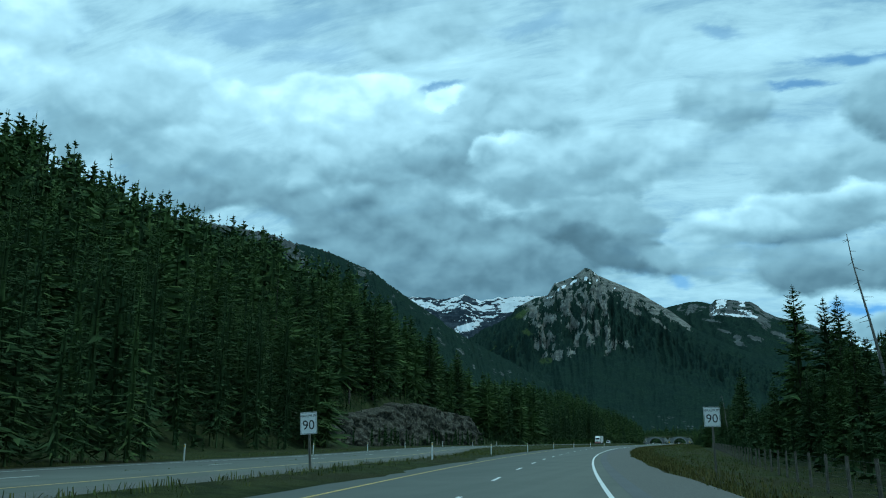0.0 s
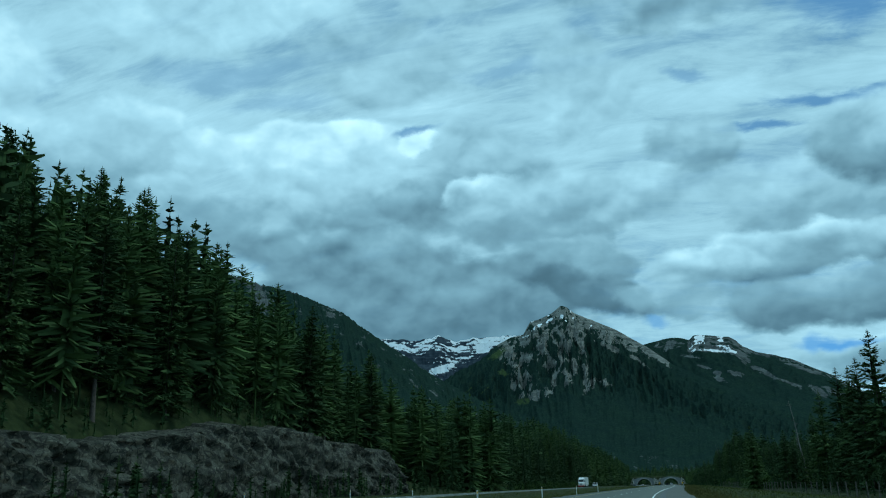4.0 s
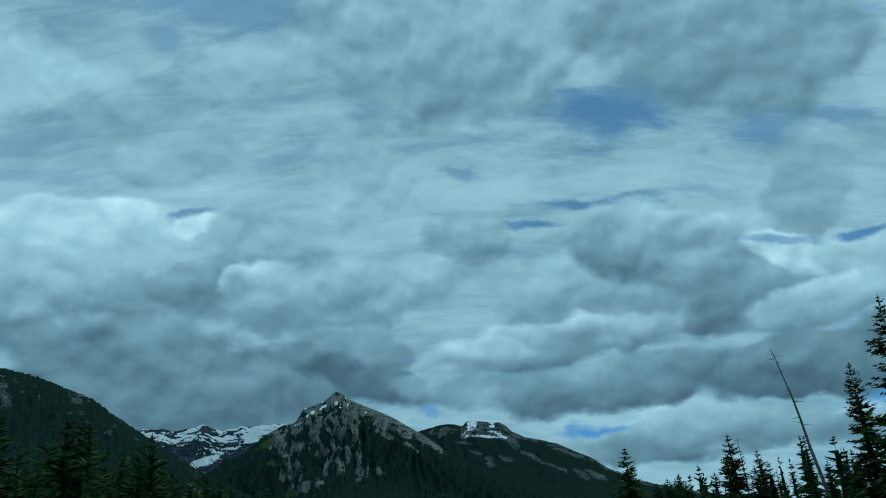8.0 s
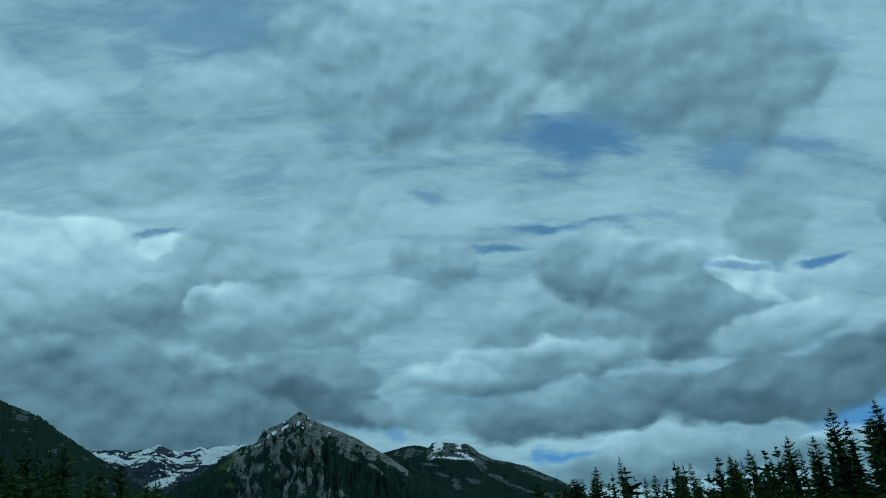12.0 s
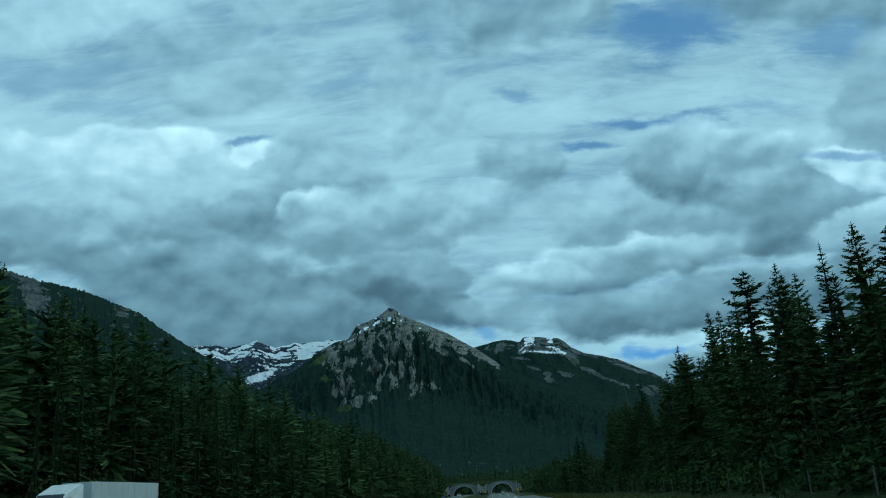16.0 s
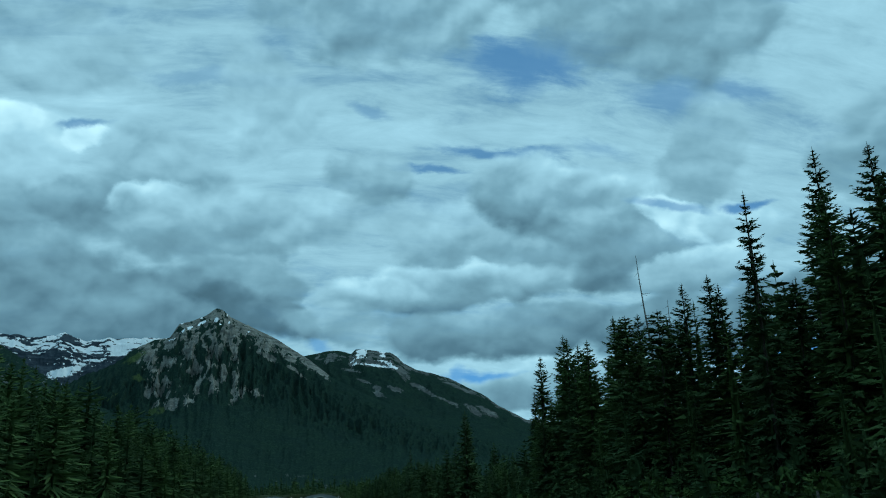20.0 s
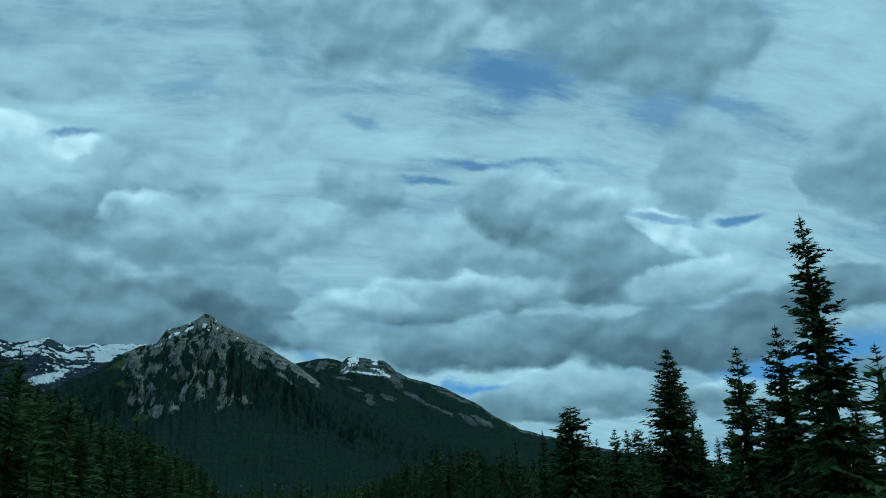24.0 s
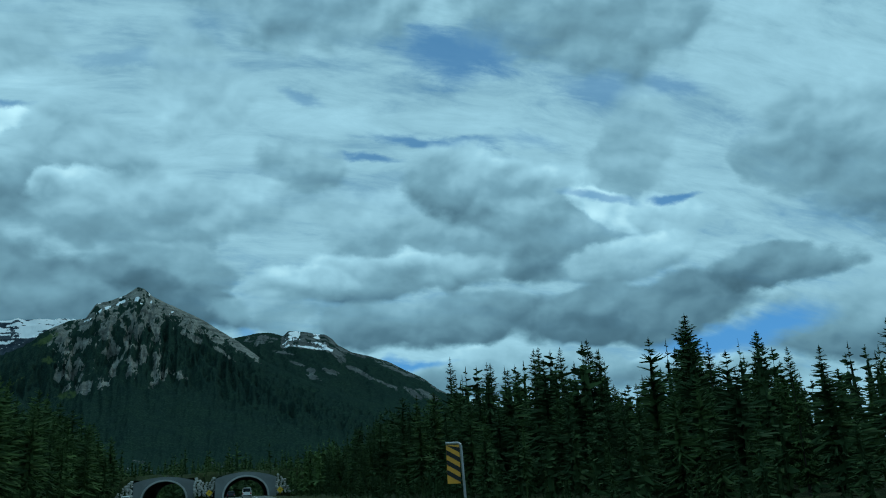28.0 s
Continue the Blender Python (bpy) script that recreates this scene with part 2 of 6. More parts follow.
    w.t.links.new(back.outputs[0], out.inputs[0])


build_sky()

sun = new("sun", bpy.data.lights.new("sun", "SUN"))
sun.data.energy, sun.data.angle, sun.data.color = 0.6, radians(14), (0.80, 1.0, 0.93)
sun.matrix_world = look((0, 0, 0), (-math.sin(SUN_AZ) * math.cos(SUN_EL), -math.cos(SUN_AZ) * math.cos(SUN_EL), -math.sin(SUN_EL)))


# ---- materials ----
def material(name, rough=0.8, metal=0.0, spec=0.3):
    m = bpy.data.materials.new(name)
    m.use_nodes = True
    t = Tree(m.node_tree)
    b = t.n["Principled BSDF"]
    b.inputs["Roughness"].default_value = rough
    b.inputs["Metallic"].default_value = metal
    b.inputs["Specular IOR Level"].default_value = spec
    return m, t, b


def bump(t, b, height, strength=0.5, distance=0.05):
    nd = t.node("ShaderNodeBump")
    nd.inputs["Strength"].default_value = strength
    nd.inputs["Distance"].default_value = distance
    t.put(nd.inputs["Height"], height)
    t.t.links.new(nd.outputs[0], b.inputs["Normal"])


def where(t):
    return t.node("ShaderNodeNewGeometry").outputs["Position"]


def plain(name, colour, rough=0.6, metal=0.0, spec=0.4, vary=0.15, scale=3.0, grain=40.0):
    """A painted or cast surface with stains at two scales."""
    m, t, b = material(name, rough, metal, spec)
    p = t.node("ShaderNodeTexCoord").outputs["Object"]
    a = t.noise(p, scale, 5)
    g = t.noise(p, grain, 4)
    k = t.math("ADD", t.math("MULTIPLY", a, 0.7), t.math("MULTIPLY", g, 0.3))
    dark = tuple(c * (1 - vary) for c in colour)
    light = tuple(min(1, c * (1 + vary)) for c in colour)
    t.put(b.inputs["Base Color"], t.mix(t.span(k, 0.3, 0.7), dark, light))
    bump(t, b, g, 0.15, 0.01)
    return m


def asphalt_material():
    m, t, b = material("asphalt", 0.85, 0, 0.35)
    p = where(t)
    st = t.node("ShaderNodeMapping")
    t.put(st.inputs["Vector"], p)
    st.inputs["Scale"].default_value = (1.1, 0.02, 1)
    wear = t.noise(st.outputs[0], 1.0, 4)
    blot = t.noise(p, 0.25, 5)
    grain = t.noise(p, 30.0, 4, 0.7)
    k = t.math("ADD", t.math("MULTIPLY", wear, 0.5), t.math("MULTIPLY", blot, 0.5))
    c = t.mix(t.span(k, 0.3, 0.7), (0.082, 0.098, 0.082), (0.118, 0.136, 0.114))
    c = t.mix(t.span(grain, 0.45, 0.75, 0.0, 0.5), c, (0.09, 0.10, 0.10))
    t.put(b.inputs["Base Color"], c)
    bump(t, b, grain, 0.3, 0.01)
    return m


def shoulder_material():
    m, t, b = material("gravel_shoulder", 0.9, 0, 0.2)
    p = where(t)
    grain = t.noise(p, 14.0, 6, 0.7)
    blot = t.noise(p, 0.4, 4)
    c = t.mix(t.span(grain, 0.35, 0.65), (0.085, 0.094, 0.087), (0.146, 0.153, 0.138))
    c = t.mix(t.span(blot, 0.5, 0.75, 0, 0.6), c, (0.11, 0.12, 0.11))
    t.put(b.inputs["Base Color"], c)
    bump(t, b, grain, 0.5, 0.03)
    return m


def ground_material():
    """Verge grass beside the road, needle litter under the trees, by soft patches."""
    m, t, b = material("grass_ground", 0.95, 0, 0.1)
    p = where(t)
    big = t.noise(p, 0.05, 5)
    mid = t.noise(p, 0.6, 5, 0.6)
    fine = t.noise(p, 4.0, 8, 0.8)
    c = t.mix(t.span(mid, 0.40, 0.60), (0.016, 0.028, 0.007), (0.040, 0.052, 0.014))
    c = t.mix(t.span(big, 0.45, 0.62, 0, 0.7), c, (0.038, 0.036, 0.015))
    c = t.mix(t.span(fine, 0.5, 0.75, 0, 0.7), c, (0.017, 0.026, 0.008))
    att = t.node("ShaderNodeAttribute", attribute_name="litter")
    litter = t.mix(t.span(mid, 0.35, 0.65), (0.015, 0.025, 0.009), (0.034, 0.048, 0.017))
    c = t.mix(t.math("MULTIPLY_ADD", t.math("SUBTRACT", mid, 0.5), 0.6, att.outputs["Fac"], clamp=True), c, litter)
    t.put(b.inputs["Base Color"], c)
    bump(t, b, fine, 0.8, 0.15)
    return m


def paint_material(name, colour):
    m, t, b = material(name, 0.6, 0, 0.4)
    p = where(t)
    worn = t.noise(p, 9.0, 6, 0.75)
    c = t.mix(t.span(worn, 0.52, 0.72, 0, 0.75), colour, (0.2, 0.21, 0.2))
    t.put(b.inputs["Base Color"], c)
    return m


def needle_material(name, deep, lit, brown=0.0):
    m, t, b = material(name, 0.85, 0, 0.05)
    geo = t.node("ShaderNodeNewGeometry")
    isl = geo.outputs["Random Per Island"]
    ob = t.node("ShaderNodeObjectInfo").outputs["Random"]
    p = geo.outputs["Position"]
    stand = t.noise(p, 0.11, 3)
    k = t.math("ADD", t.math("MULTIPLY", isl, 0.55), t.math("MULTIPLY", stand, 0.6))
    tree = t.node("ShaderNodeAttribute", attribute_name="tree").outputs["Fac"]
    k = t.math("ADD", k, t.math("MULTIPLY_ADD", t.math("ADD", ob, tree), 0.55, -0.45))
    c = t.mix(t.span(k, 0.1, 0.9), deep, lit)
    if brown:
        c = t.mix(t.span(t.noise(p, 0.23, 2), 0.6, 0.75, 0, brown), c, (0.06, 0.045, 0.025))
    t.put(b.inputs["Base Color"], c)
    return m


def bark_material(name, dark, light):
    m, t, b = material(name, 0.9, 0, 0.15)
    p = where(t)
    st = t.node("ShaderNodeMapping")
    t.put(st.inputs["Vector"], p)
    st.inputs["Scale"].default_value = (6, 6, 1.2)
    k = t.noise(st.outputs[0], 3.0, 6, 0.65)
    t.put(b.inputs["Base Color"], t.mix(t.span(k, 0.35, 0.65), dark, light))
    bump(t, b, k, 0.7, 0.03)
    return m


def rock_material():
    m, t, b = material("cut_rock", 0.92, 0, 0.2)
    p = where(t)
    st = t.node("ShaderNodeMapping")
    t.put(st.inputs["Vector"], p)
    st.inputs["Rotation"].default_value = (0.1, 0.2, 0.3)
    st.inputs["Scale"].default_value = (1, 1, 0.6)
    a = t.noise(st.outputs[0], 0.55, 7, 0.65, 0.6)
    g = t.noise(p, 1.8, 8, 0.75)
    crack = t.node("ShaderNodeTexVoronoi", feature="DISTANCE_TO_EDGE")
    t.put(crack.inputs["Vector"], st.outputs[0])
    crack.inputs["Scale"].default_value = 0.9
    chip = t.node("ShaderNodeTexVoronoi", feature="F1")
    t.put(chip.inputs["Vector"], t.vmath("ADD", p, t.noise(p, 0.8, 4, 0.6, colour=True)))
    chip.inputs["Scale"].default_value = 1.1
    tone = t.math("ADD", t.math("MULTIPLY", t.split(chip.outputs["Color"])[0], 0.45), t.math("MULTIPLY", a, 0.65))
    c = t.mix(t.span(tone, 0.25, 0.85), (0.014, 0.017, 0.013), (0.095, 0.096, 0.074))
    c = t.mix(t.span(g, 0.53, 0.64, 0, 0.75), c, (0.205, 0.198, 0.150))
    c = t.mix(t.span(crack.outputs[0], 0.0, 0.07, 0.85, 0.0), c, (0.018, 0.017, 0.016))
    t.put(b.inputs["Base Color"], c)
    bump(t, b, t.math("ADD", a, t.math("MULTIPLY", g, 0.4)), 1.0, 0.5)
    return m


def mountain_material(name, rock_a, rock_b, bands=0.0, snowy=0.0):
    """Bare rock, forest, meadow and snow, shared out by the cover stored on the slope."""
    m, t, b = material(name, 1.0, 0, 0.0)
    p = where(t)
    att = t.node("ShaderNodeAttribute", attribute_name="cover")
    rock, snow, meadow = t.split(att.outputs["Vector"])
    n1 = t.noise(p, 0.011, 7, 0.65)
    n2 = t.noise(p, 0.045, 6, 0.65)
    st = t.node("ShaderNodeMapping")
    t.put(st.inputs["Vector"], p)
    st.inputs["Scale"].default_value = (1, 0.5, 0.42)
    n3 = t.noise(st.outputs[0], 0.024, 8, 0.66, 0.4)
    lay = t.node("ShaderNodeMapping")
    t.put(lay.inputs["Vector"], p)
    lay.inputs["Scale"].default_value = (0.12, 0.12, 1.0)
    strata = t.noise(lay.outputs[0], 0.035, 5, 0.6)
    # forest colour with the blue-grey of distance haze mixed into it
    hazed_woods = t.mix(t.span(n2, 0.35, 0.7), (0.013, 0.031, 0.028), (0.027, 0.056, 0.040))
    hazed_woods = t.mix(t.span(n1, 0.35, 0.7, 0, 0.6), hazed_woods, (0.027, 0.058, 0.033))
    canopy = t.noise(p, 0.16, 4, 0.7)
    hazed_woods = t.mix(t.span(canopy, 0.4, 0.65), (0.011, 0.025, 0.022), hazed_woods)
    stone = t.mix(t.span(t.noise(p, 0.03, 7, 0.7, 0.3), 0.32, 0.68), rock_a, rock_b)
    stone = t.mix(t.span(strata, 0.45, 0.6, 0, 0.5 + bands * 0.4), stone, tuple(c * 0.5 for c in rock_a))
    rk = t.span(t.math("ADD", rock, t.math("MULTIPLY_ADD", n3, 2.3, -1.15)), 0.44, 0.54)
    c = t.mix(rk, hazed_woods, stone)
    md = t.span(t.math("ADD", meadow, t.math("MULTIPLY_ADD", n2, 0.9, -0.45)), 0.45, 0.7)
    c = t.mix(md, c, (0.055, 0.085, 0.035))
    sn = t.math("ADD", snow, t.math("MULTIPLY_ADD", n2, 0.7, -0.35))
    lines = t.noise(lay.outputs[0], 0.075, 6, 0.65)
    sn = t.math("ADD", sn, t.math("MULTIPLY_ADD", lines, bands * 3.2, -bands * 1.6))
    sn = t.span(sn, 0.46, 0.56)
    c = t.mix(sn, c, (0.80, 0.83, 0.86))
    t.put(b.inputs["Base Color"], c)
    bump(t, b, t.math("ADD", n3, t.math("MULTIPLY", n2, 0.5)), 0.8, 9.0)
    return m


M = {
    "asphalt": asphalt_material(),
    "shoulder": shoulder_material(),
    "ground": ground_material(),
    "white": paint_material("white_road_paint", (0.72, 0.74, 0.72)),
    "yellow": paint_material("yellow_road_paint", (0.55, 0.38, 0.10)),
    "needles": needle_material("conifer_needles", (0.038, 0.070, 0.031), (0.084, 0.140, 0.047), 0.2),
    "needles_light": needle_material("young_needles", (0.032, 0.062, 0.025), (0.085, 0.128, 0.048)),
    "shrub": needle_material("shrub_leaves", (0.030, 0.062, 0.020), (0.070, 0.120, 0.034)),
    "bark": bark_material("bark", (0.045, 0.036, 0.03), (0.13, 0.11, 0.095)),
    "dead": bark_material("grey_dead_wood", (0.10, 0.095, 0.09), (0.24, 0.23, 0.21)),
    "rock": rock_material(),
    "concrete": plain("concrete", (0.30, 0.305, 0.28), 0.85, 0, 0.3, 0.22, 0.8, 25),
    "facing": plain("portal_facing", (0.20, 0.21, 0.21), 0.9, 0, 0.2, 0.15, 0.3, 5),
    "ring": plain("pale_concrete", (0.42, 0.42, 0.40), 0.85, 0, 0.3, 0.15, 0.5, 9),
    "vault": plain("vault_steel", (0.10, 0.105, 0.10), 0.7, 0.2, 0.3, 0.2, 0.5, 6),
    "rubble": plain("pale_rubble", (0.40, 0.39, 0.36), 0.92, 0, 0.2, 0.35, 0.6, 4),
    "sign_white": plain("white_sheeting", (0.80, 0.81, 0.80), 0.45, 0, 0.5, 0.05, 4, 60),
    "black": plain("black_paint", (0.012, 0.012, 0.012), 0.5, 0, 0.4, 0.2),
    "hazard": plain("orange_sheeting", (0.75, 0.34, 0.03), 0.45, 0, 0.5, 0.08, 6, 60),
    "warn": plain("yellow_sheeting", (0.80, 0.45, 0.02), 0.45, 0, 0.5, 0.08, 6, 60),
    "wood": bark_material("weathered_post", (0.09, 0.085, 0.07), (0.18, 0.165, 0.14)),
    "steel": plain("galvanised_steel", (0.42, 0.43, 0.43), 0.5, 0.7, 0.5, 0.15),
    "car_white": plain("white_car_paint", (0.78, 0.79, 0.78), 0.25, 0, 0.5, 0.05, 2, 20),
    "car_dark": plain("dark_car_paint", (0.03, 0.035, 0.05), 0.25, 0, 0.5, 0.1),
    "car_blue": plain("blue_car_paint", (0.05, 0.09, 0.18), 0.25, 0, 0.5, 0.1),
    "red": plain("red_paint", (0.42, 0.03, 0.02), 0.3, 0, 0.5, 0.1),
    "trailer": plain("trailer_panel", (0.52, 0.56, 0.55), 0.45, 0.1, 0.4, 0.08, 0.5, 12),
    "glass": plain("dark_window_glass", (0.015, 0.02, 0.022), 0.08, 0, 0.6, 0.1),
    "rubber": plain("tyre_rubber", (0.018, 0.018, 0.018), 0.85, 0, 0.2, 0.2),
    "lamp_red": plain("tail_lamp_lens", (0.45, 0.02, 0.02), 0.2, 0, 0.5, 0.1),
    "lamp_clear": plain("headlamp_lens", (0.7, 0.72, 0.72), 0.1, 0, 0.6, 0.05),
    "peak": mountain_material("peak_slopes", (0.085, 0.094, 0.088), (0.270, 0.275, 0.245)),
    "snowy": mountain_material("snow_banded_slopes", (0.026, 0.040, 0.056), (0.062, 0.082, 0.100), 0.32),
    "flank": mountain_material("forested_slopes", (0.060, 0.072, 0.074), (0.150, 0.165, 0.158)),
}


# ---- mesh helpers ----
def quads_mesh(name, co, quads, mat, smooth=False):
    """Fast mesh from arrays of points and four-cornered faces."""
    me = bpy.data.meshes.new(name)
    me.vertices.add(len(co))
    me.vertices.foreach_set("co", np.asarray(co, np.float32).ravel())
    n = len(quads)
    me.loops.add(4 * n)
    me.loops.foreach_set("vertex_index", np.asarray(quads, np.int32).ravel())
    me.polygons.add(n)
    me.polygons.foreach_set("loop_start", np.arange(0, 4 * n, 4, dtype=np.int32))
    me.materials.append(mat)
    if smooth:
        me.polygons.foreach_set("use_smooth", np.ones(n, bool))
    me.update(calc_edges=True)
    return me


def bm_mesh(name, bm, mat):
    me = bpy.data.meshes.new(name)
    bm.to_mesh(me)
    bm.free()
    me.materials.append(mat)
    return me


def part(name, bm, mat, parent, label=""):
    """Links a bmesh or a mesh as one part under a thing or a part."""
    me = bm_mesh(name, bm, mat) if isinstance(bm, bmesh.types.BMesh) else bm
    ob = new(name, me)
    ob.parent = parent
    if label:
        ob["label"] = label
    return ob


def box(bm, lo, hi, bevel=0.0, m=None):
    r = bmesh.ops.create_cube(bm, size=1.0)
    vs = r["verts"]
    c = [(a + b) / 2 for a, b in zip(lo, hi)]
    s = [abs(b - a) for a, b in zip(lo, hi)]
    for v in vs:
        v.co = Vector((v.co.x * s[0] + c[0], v.co.y * s[1] + c[1], v.co.z * s[2] + c[2]))
    if bevel:
        es = list({e for v in vs for e in v.link_edges})
        r = bmesh.ops.bevel(bm, geom=es, offset=bevel, segments=2, affect="EDGES", profile=0.6)
        vs = list({v for f in r["faces"] for v in f.verts} | {v for v in vs if v.is_valid})
    if m is not None:
        bmesh.ops.transform(bm, matrix=m, verts=vs)
    return vs


def rod(bm, a, b, r0, r1=None, seg=8):
    a, b = Vector(a), Vector(b)
    r1 = r0 if r1 is None else r1
    r = bmesh.ops.create_cone(bm, cap_ends=True, segments=seg, radius1=r0, radius2=r1, depth=(b - a).length)
    m = Matrix.Translation((a + b) / 2) @ (b - a).to_track_quat("Z", "Y").to_matrix().to_4x4()
    bmesh.ops.transform(bm, matrix=m, verts=r["verts"])
    return r["verts"]


def prism(bm, outline, y0, y1, m=None):
    """A side outline (x, z) pulled from y0 to y1."""
    a = [bm.verts.new((x, y0, z)) for x, z in outline]
    b = [bm.verts.new((x, y1, z)) for x, z in outline]
    n = len(outline)
    bm.faces.new(a)
    bm.faces.new(b[::-1])
    for i in range(n):
        bm.faces.new((a[i], b[i], b[(i + 1) % n], a[(i + 1) % n]))
    bmesh.ops.recalc_face_normals(bm, faces=bm.faces)
    if m is not None:
        bmesh.ops.transform(bm, matrix=m, verts=a + b)
    return a + b


def smooth01(v, a, b):
    t = np.clip((np.asarray(v, float) - a) / (b - a), 0, 1)
    return t * t * (3 - 2 * t)


# ---- the lie of the land ----
def road_x(y):
    """Sideways place of the driven lane's middle."""
    y = np.asarray(y, float)
    bend = -3.2 + 3.7e-4 * (y + 225) ** 2
    ahead = -3.2 * (1 - smooth01(y, -225, 0)) + 3.0e-5 * np.maximum(y, 0) ** 2 * (y < 300) + (y >= 300) * 2.7
    return np.where(y < -225, bend, ahead) - 0.8 * (1 - smooth01(y, -350, -200)) + 0.3 * smooth01(y, -100, 0)


def road_z(y):
    return -0.2 * (1 - smooth01(y, -340, -240)) - 2.0 * smooth01(y, 120, 240) + 1.2 * smooth01(y, 290, 540)


def far_x(y):
    """Middle of the other carriageway."""
    y = np.asarray(y, float)
    side = -18.7 - 7.3 * smooth01(y, -365, -270) - 6 * smooth01(y, -330, -60) + 5.6 * smooth01(y, 150, 480)
    return road_x(y) + side


def lumps(x, y, size, amp):
    """Cheap smooth unevenness from crossed waves."""
    u, v = np.asarray(x) / size, np.asarray(y) / size
    return amp * (np.sin(u * 1.7 + 1.3 * np.sin(v * 0.9)) * np.cos(v * 1.3 + 0.7 * np.sin(u * 1.1)) + 0.5 * np.sin(u * 3.9 + v * 2.3 + 1.0))


def face_height(y):
    return 7.2 + 4.0 * smooth01(y, -250, -203)


def hill(x, y):
    off = -(np.asarray(x, float) - road_x(y))
    cut = smooth01(y, -285, -262) * (1 - smooth01(y, -150, -125))
    slope = 0.66 * np.clip(off - 46, 0, 70) + 0.4 * np.clip(off - 116, 0, 160) + 0.12 * np.clip(off - 276, 0, 600)
    faced = face_height(y) * smooth01(off, 55.5, 58.0) + 0.88 * np.clip(off - 58, 0, 20) + 0.36 * np.clip(off - 78, 0, 38) + 0.4 * np.clip(off - 116, 0, 160) + 0.12 * np.clip(off - 276, 0, 600)
    rise = slope * (1 - cut) + faced * cut
    return rise * (1 - 0.85 * smooth01(y, -216, -88)) * (1 - smooth01(y, 380, 520))


def land(x, y):
    x, y = np.asarray(x, float), np.asarray(y, float)
    off = x - road_x(y)
    swale = -0.35 * np.exp(-((off + 14) / 4.0) ** 2) - 0.55 * np.exp(-((x - 17.5) / 4.0) ** 2)
    swale = swale + 0.38 * np.exp(-((x - far_x(y) - 8.8) / 2.2) ** 2) * (1 - smooth01(y, 430, 500))
    wild = smooth01(np.abs(off + 12), 30, 60)
    far = smooth01(np.hypot(x, y - 100), 900, 3200) * 30
    return road_z(y) + hill(x, y) + swale + wild * lumps(x, y, 11, 0.35) + far - 0.06


# ---- ground and roads ----
def build_ground():
    xs = np.unique(np.concatenate([np.linspace(-5200, -400, 30), np.arange(-400, -170, 12), np.arange(-170, 130, 3.0), np.arange(130, 400, 15), np.linspace(400, 5200, 30)]))
    ys = np.unique(np.concatenate([np.linspace(-1500, -520, 12), np.arange(-520, 620, 5.0), np.arange(620, 1500, 40), np.linspace(1500, 5300, 24)]))
    gx, gy = np.meshgrid(xs, ys)
    gz = land(gx, gy)
    nx, ny = len(xs), len(ys)
    idx = np.arange(nx * ny).reshape(ny, nx)
    q = np.stack([idx[:-1, :-1], idx[:-1, 1:], idx[1:, 1:], idx[1:, :-1]], -1).reshape(-1, 4)
    ob = new("ground", quads_mesh("ground", np.stack([gx, gy, gz], -1).reshape(-1, 3), q, M["ground"], True))
    litter = np.maximum(smooth01(gx, 18, 23), smooth01(-(gx - road_x(gy)), 40, 46))
    ob.data.attributes.new("litter", "FLOAT", "POINT").data.foreach_set("value", np.ascontiguousarray(litter, np.float32).ravel())
    tagged(ob, "rough roadside grass and forest floor between the mountains", "ground", kind="structure")


def ribbon(name, mid, lo, hi, lift, mat, y0=-520.0, y1=900.0, step=6.0, edge=0.0):
    """A strip along a road between two sideways offsets, with its edges turned down into the ground."""
    ys = np.arange(y0, y1 + 0.1, step)
    x = mid(ys)
    z = road_z(ys) + lift
    w0 = lo + edge * np.sin(ys * 0.37) * np.cos(ys * 0.11)
    w1 = hi + edge * np.sin(ys * 0.29 + 2) * np.cos(ys * 0.13)
    cols = [np.stack([x + w0 - 0.25, ys, z - 0.35], 1), np.stack([x + w0, ys, z], 1), np.stack([x + w1, ys, z], 1), np.stack([x + w1 + 0.25, ys, z - 0.35], 1)]
    co = np.stack(cols, 1).reshape(-1, 3)
    idx = np.arange(len(ys) * 4).reshape(-1, 4)
    q = [np.stack([idx[:-1, k], idx[:-1, k + 1], idx[1:, k + 1], idx[1:, k]], -1) for k in range(3)]
    return new(name, quads_mesh(name, co, np.concatenate(q), mat))


def line_mesh(mid, off, width, y0, y1, lift, mat, step=4.0):
    ys = np.arange(y0, y1 + 0.01, step)
    x = mid(ys) + off
    z = road_z(ys) + lift
    co = np.stack([np.stack([x - width / 2, ys, z], 1), np.stack([x + width / 2, ys, z], 1)], 1).reshape(-1, 3)
    i = np.arange(len(ys) - 1) * 2
    return quads_mesh("line", co, np.stack([i, i + 1, i + 3, i + 2], 1), mat)


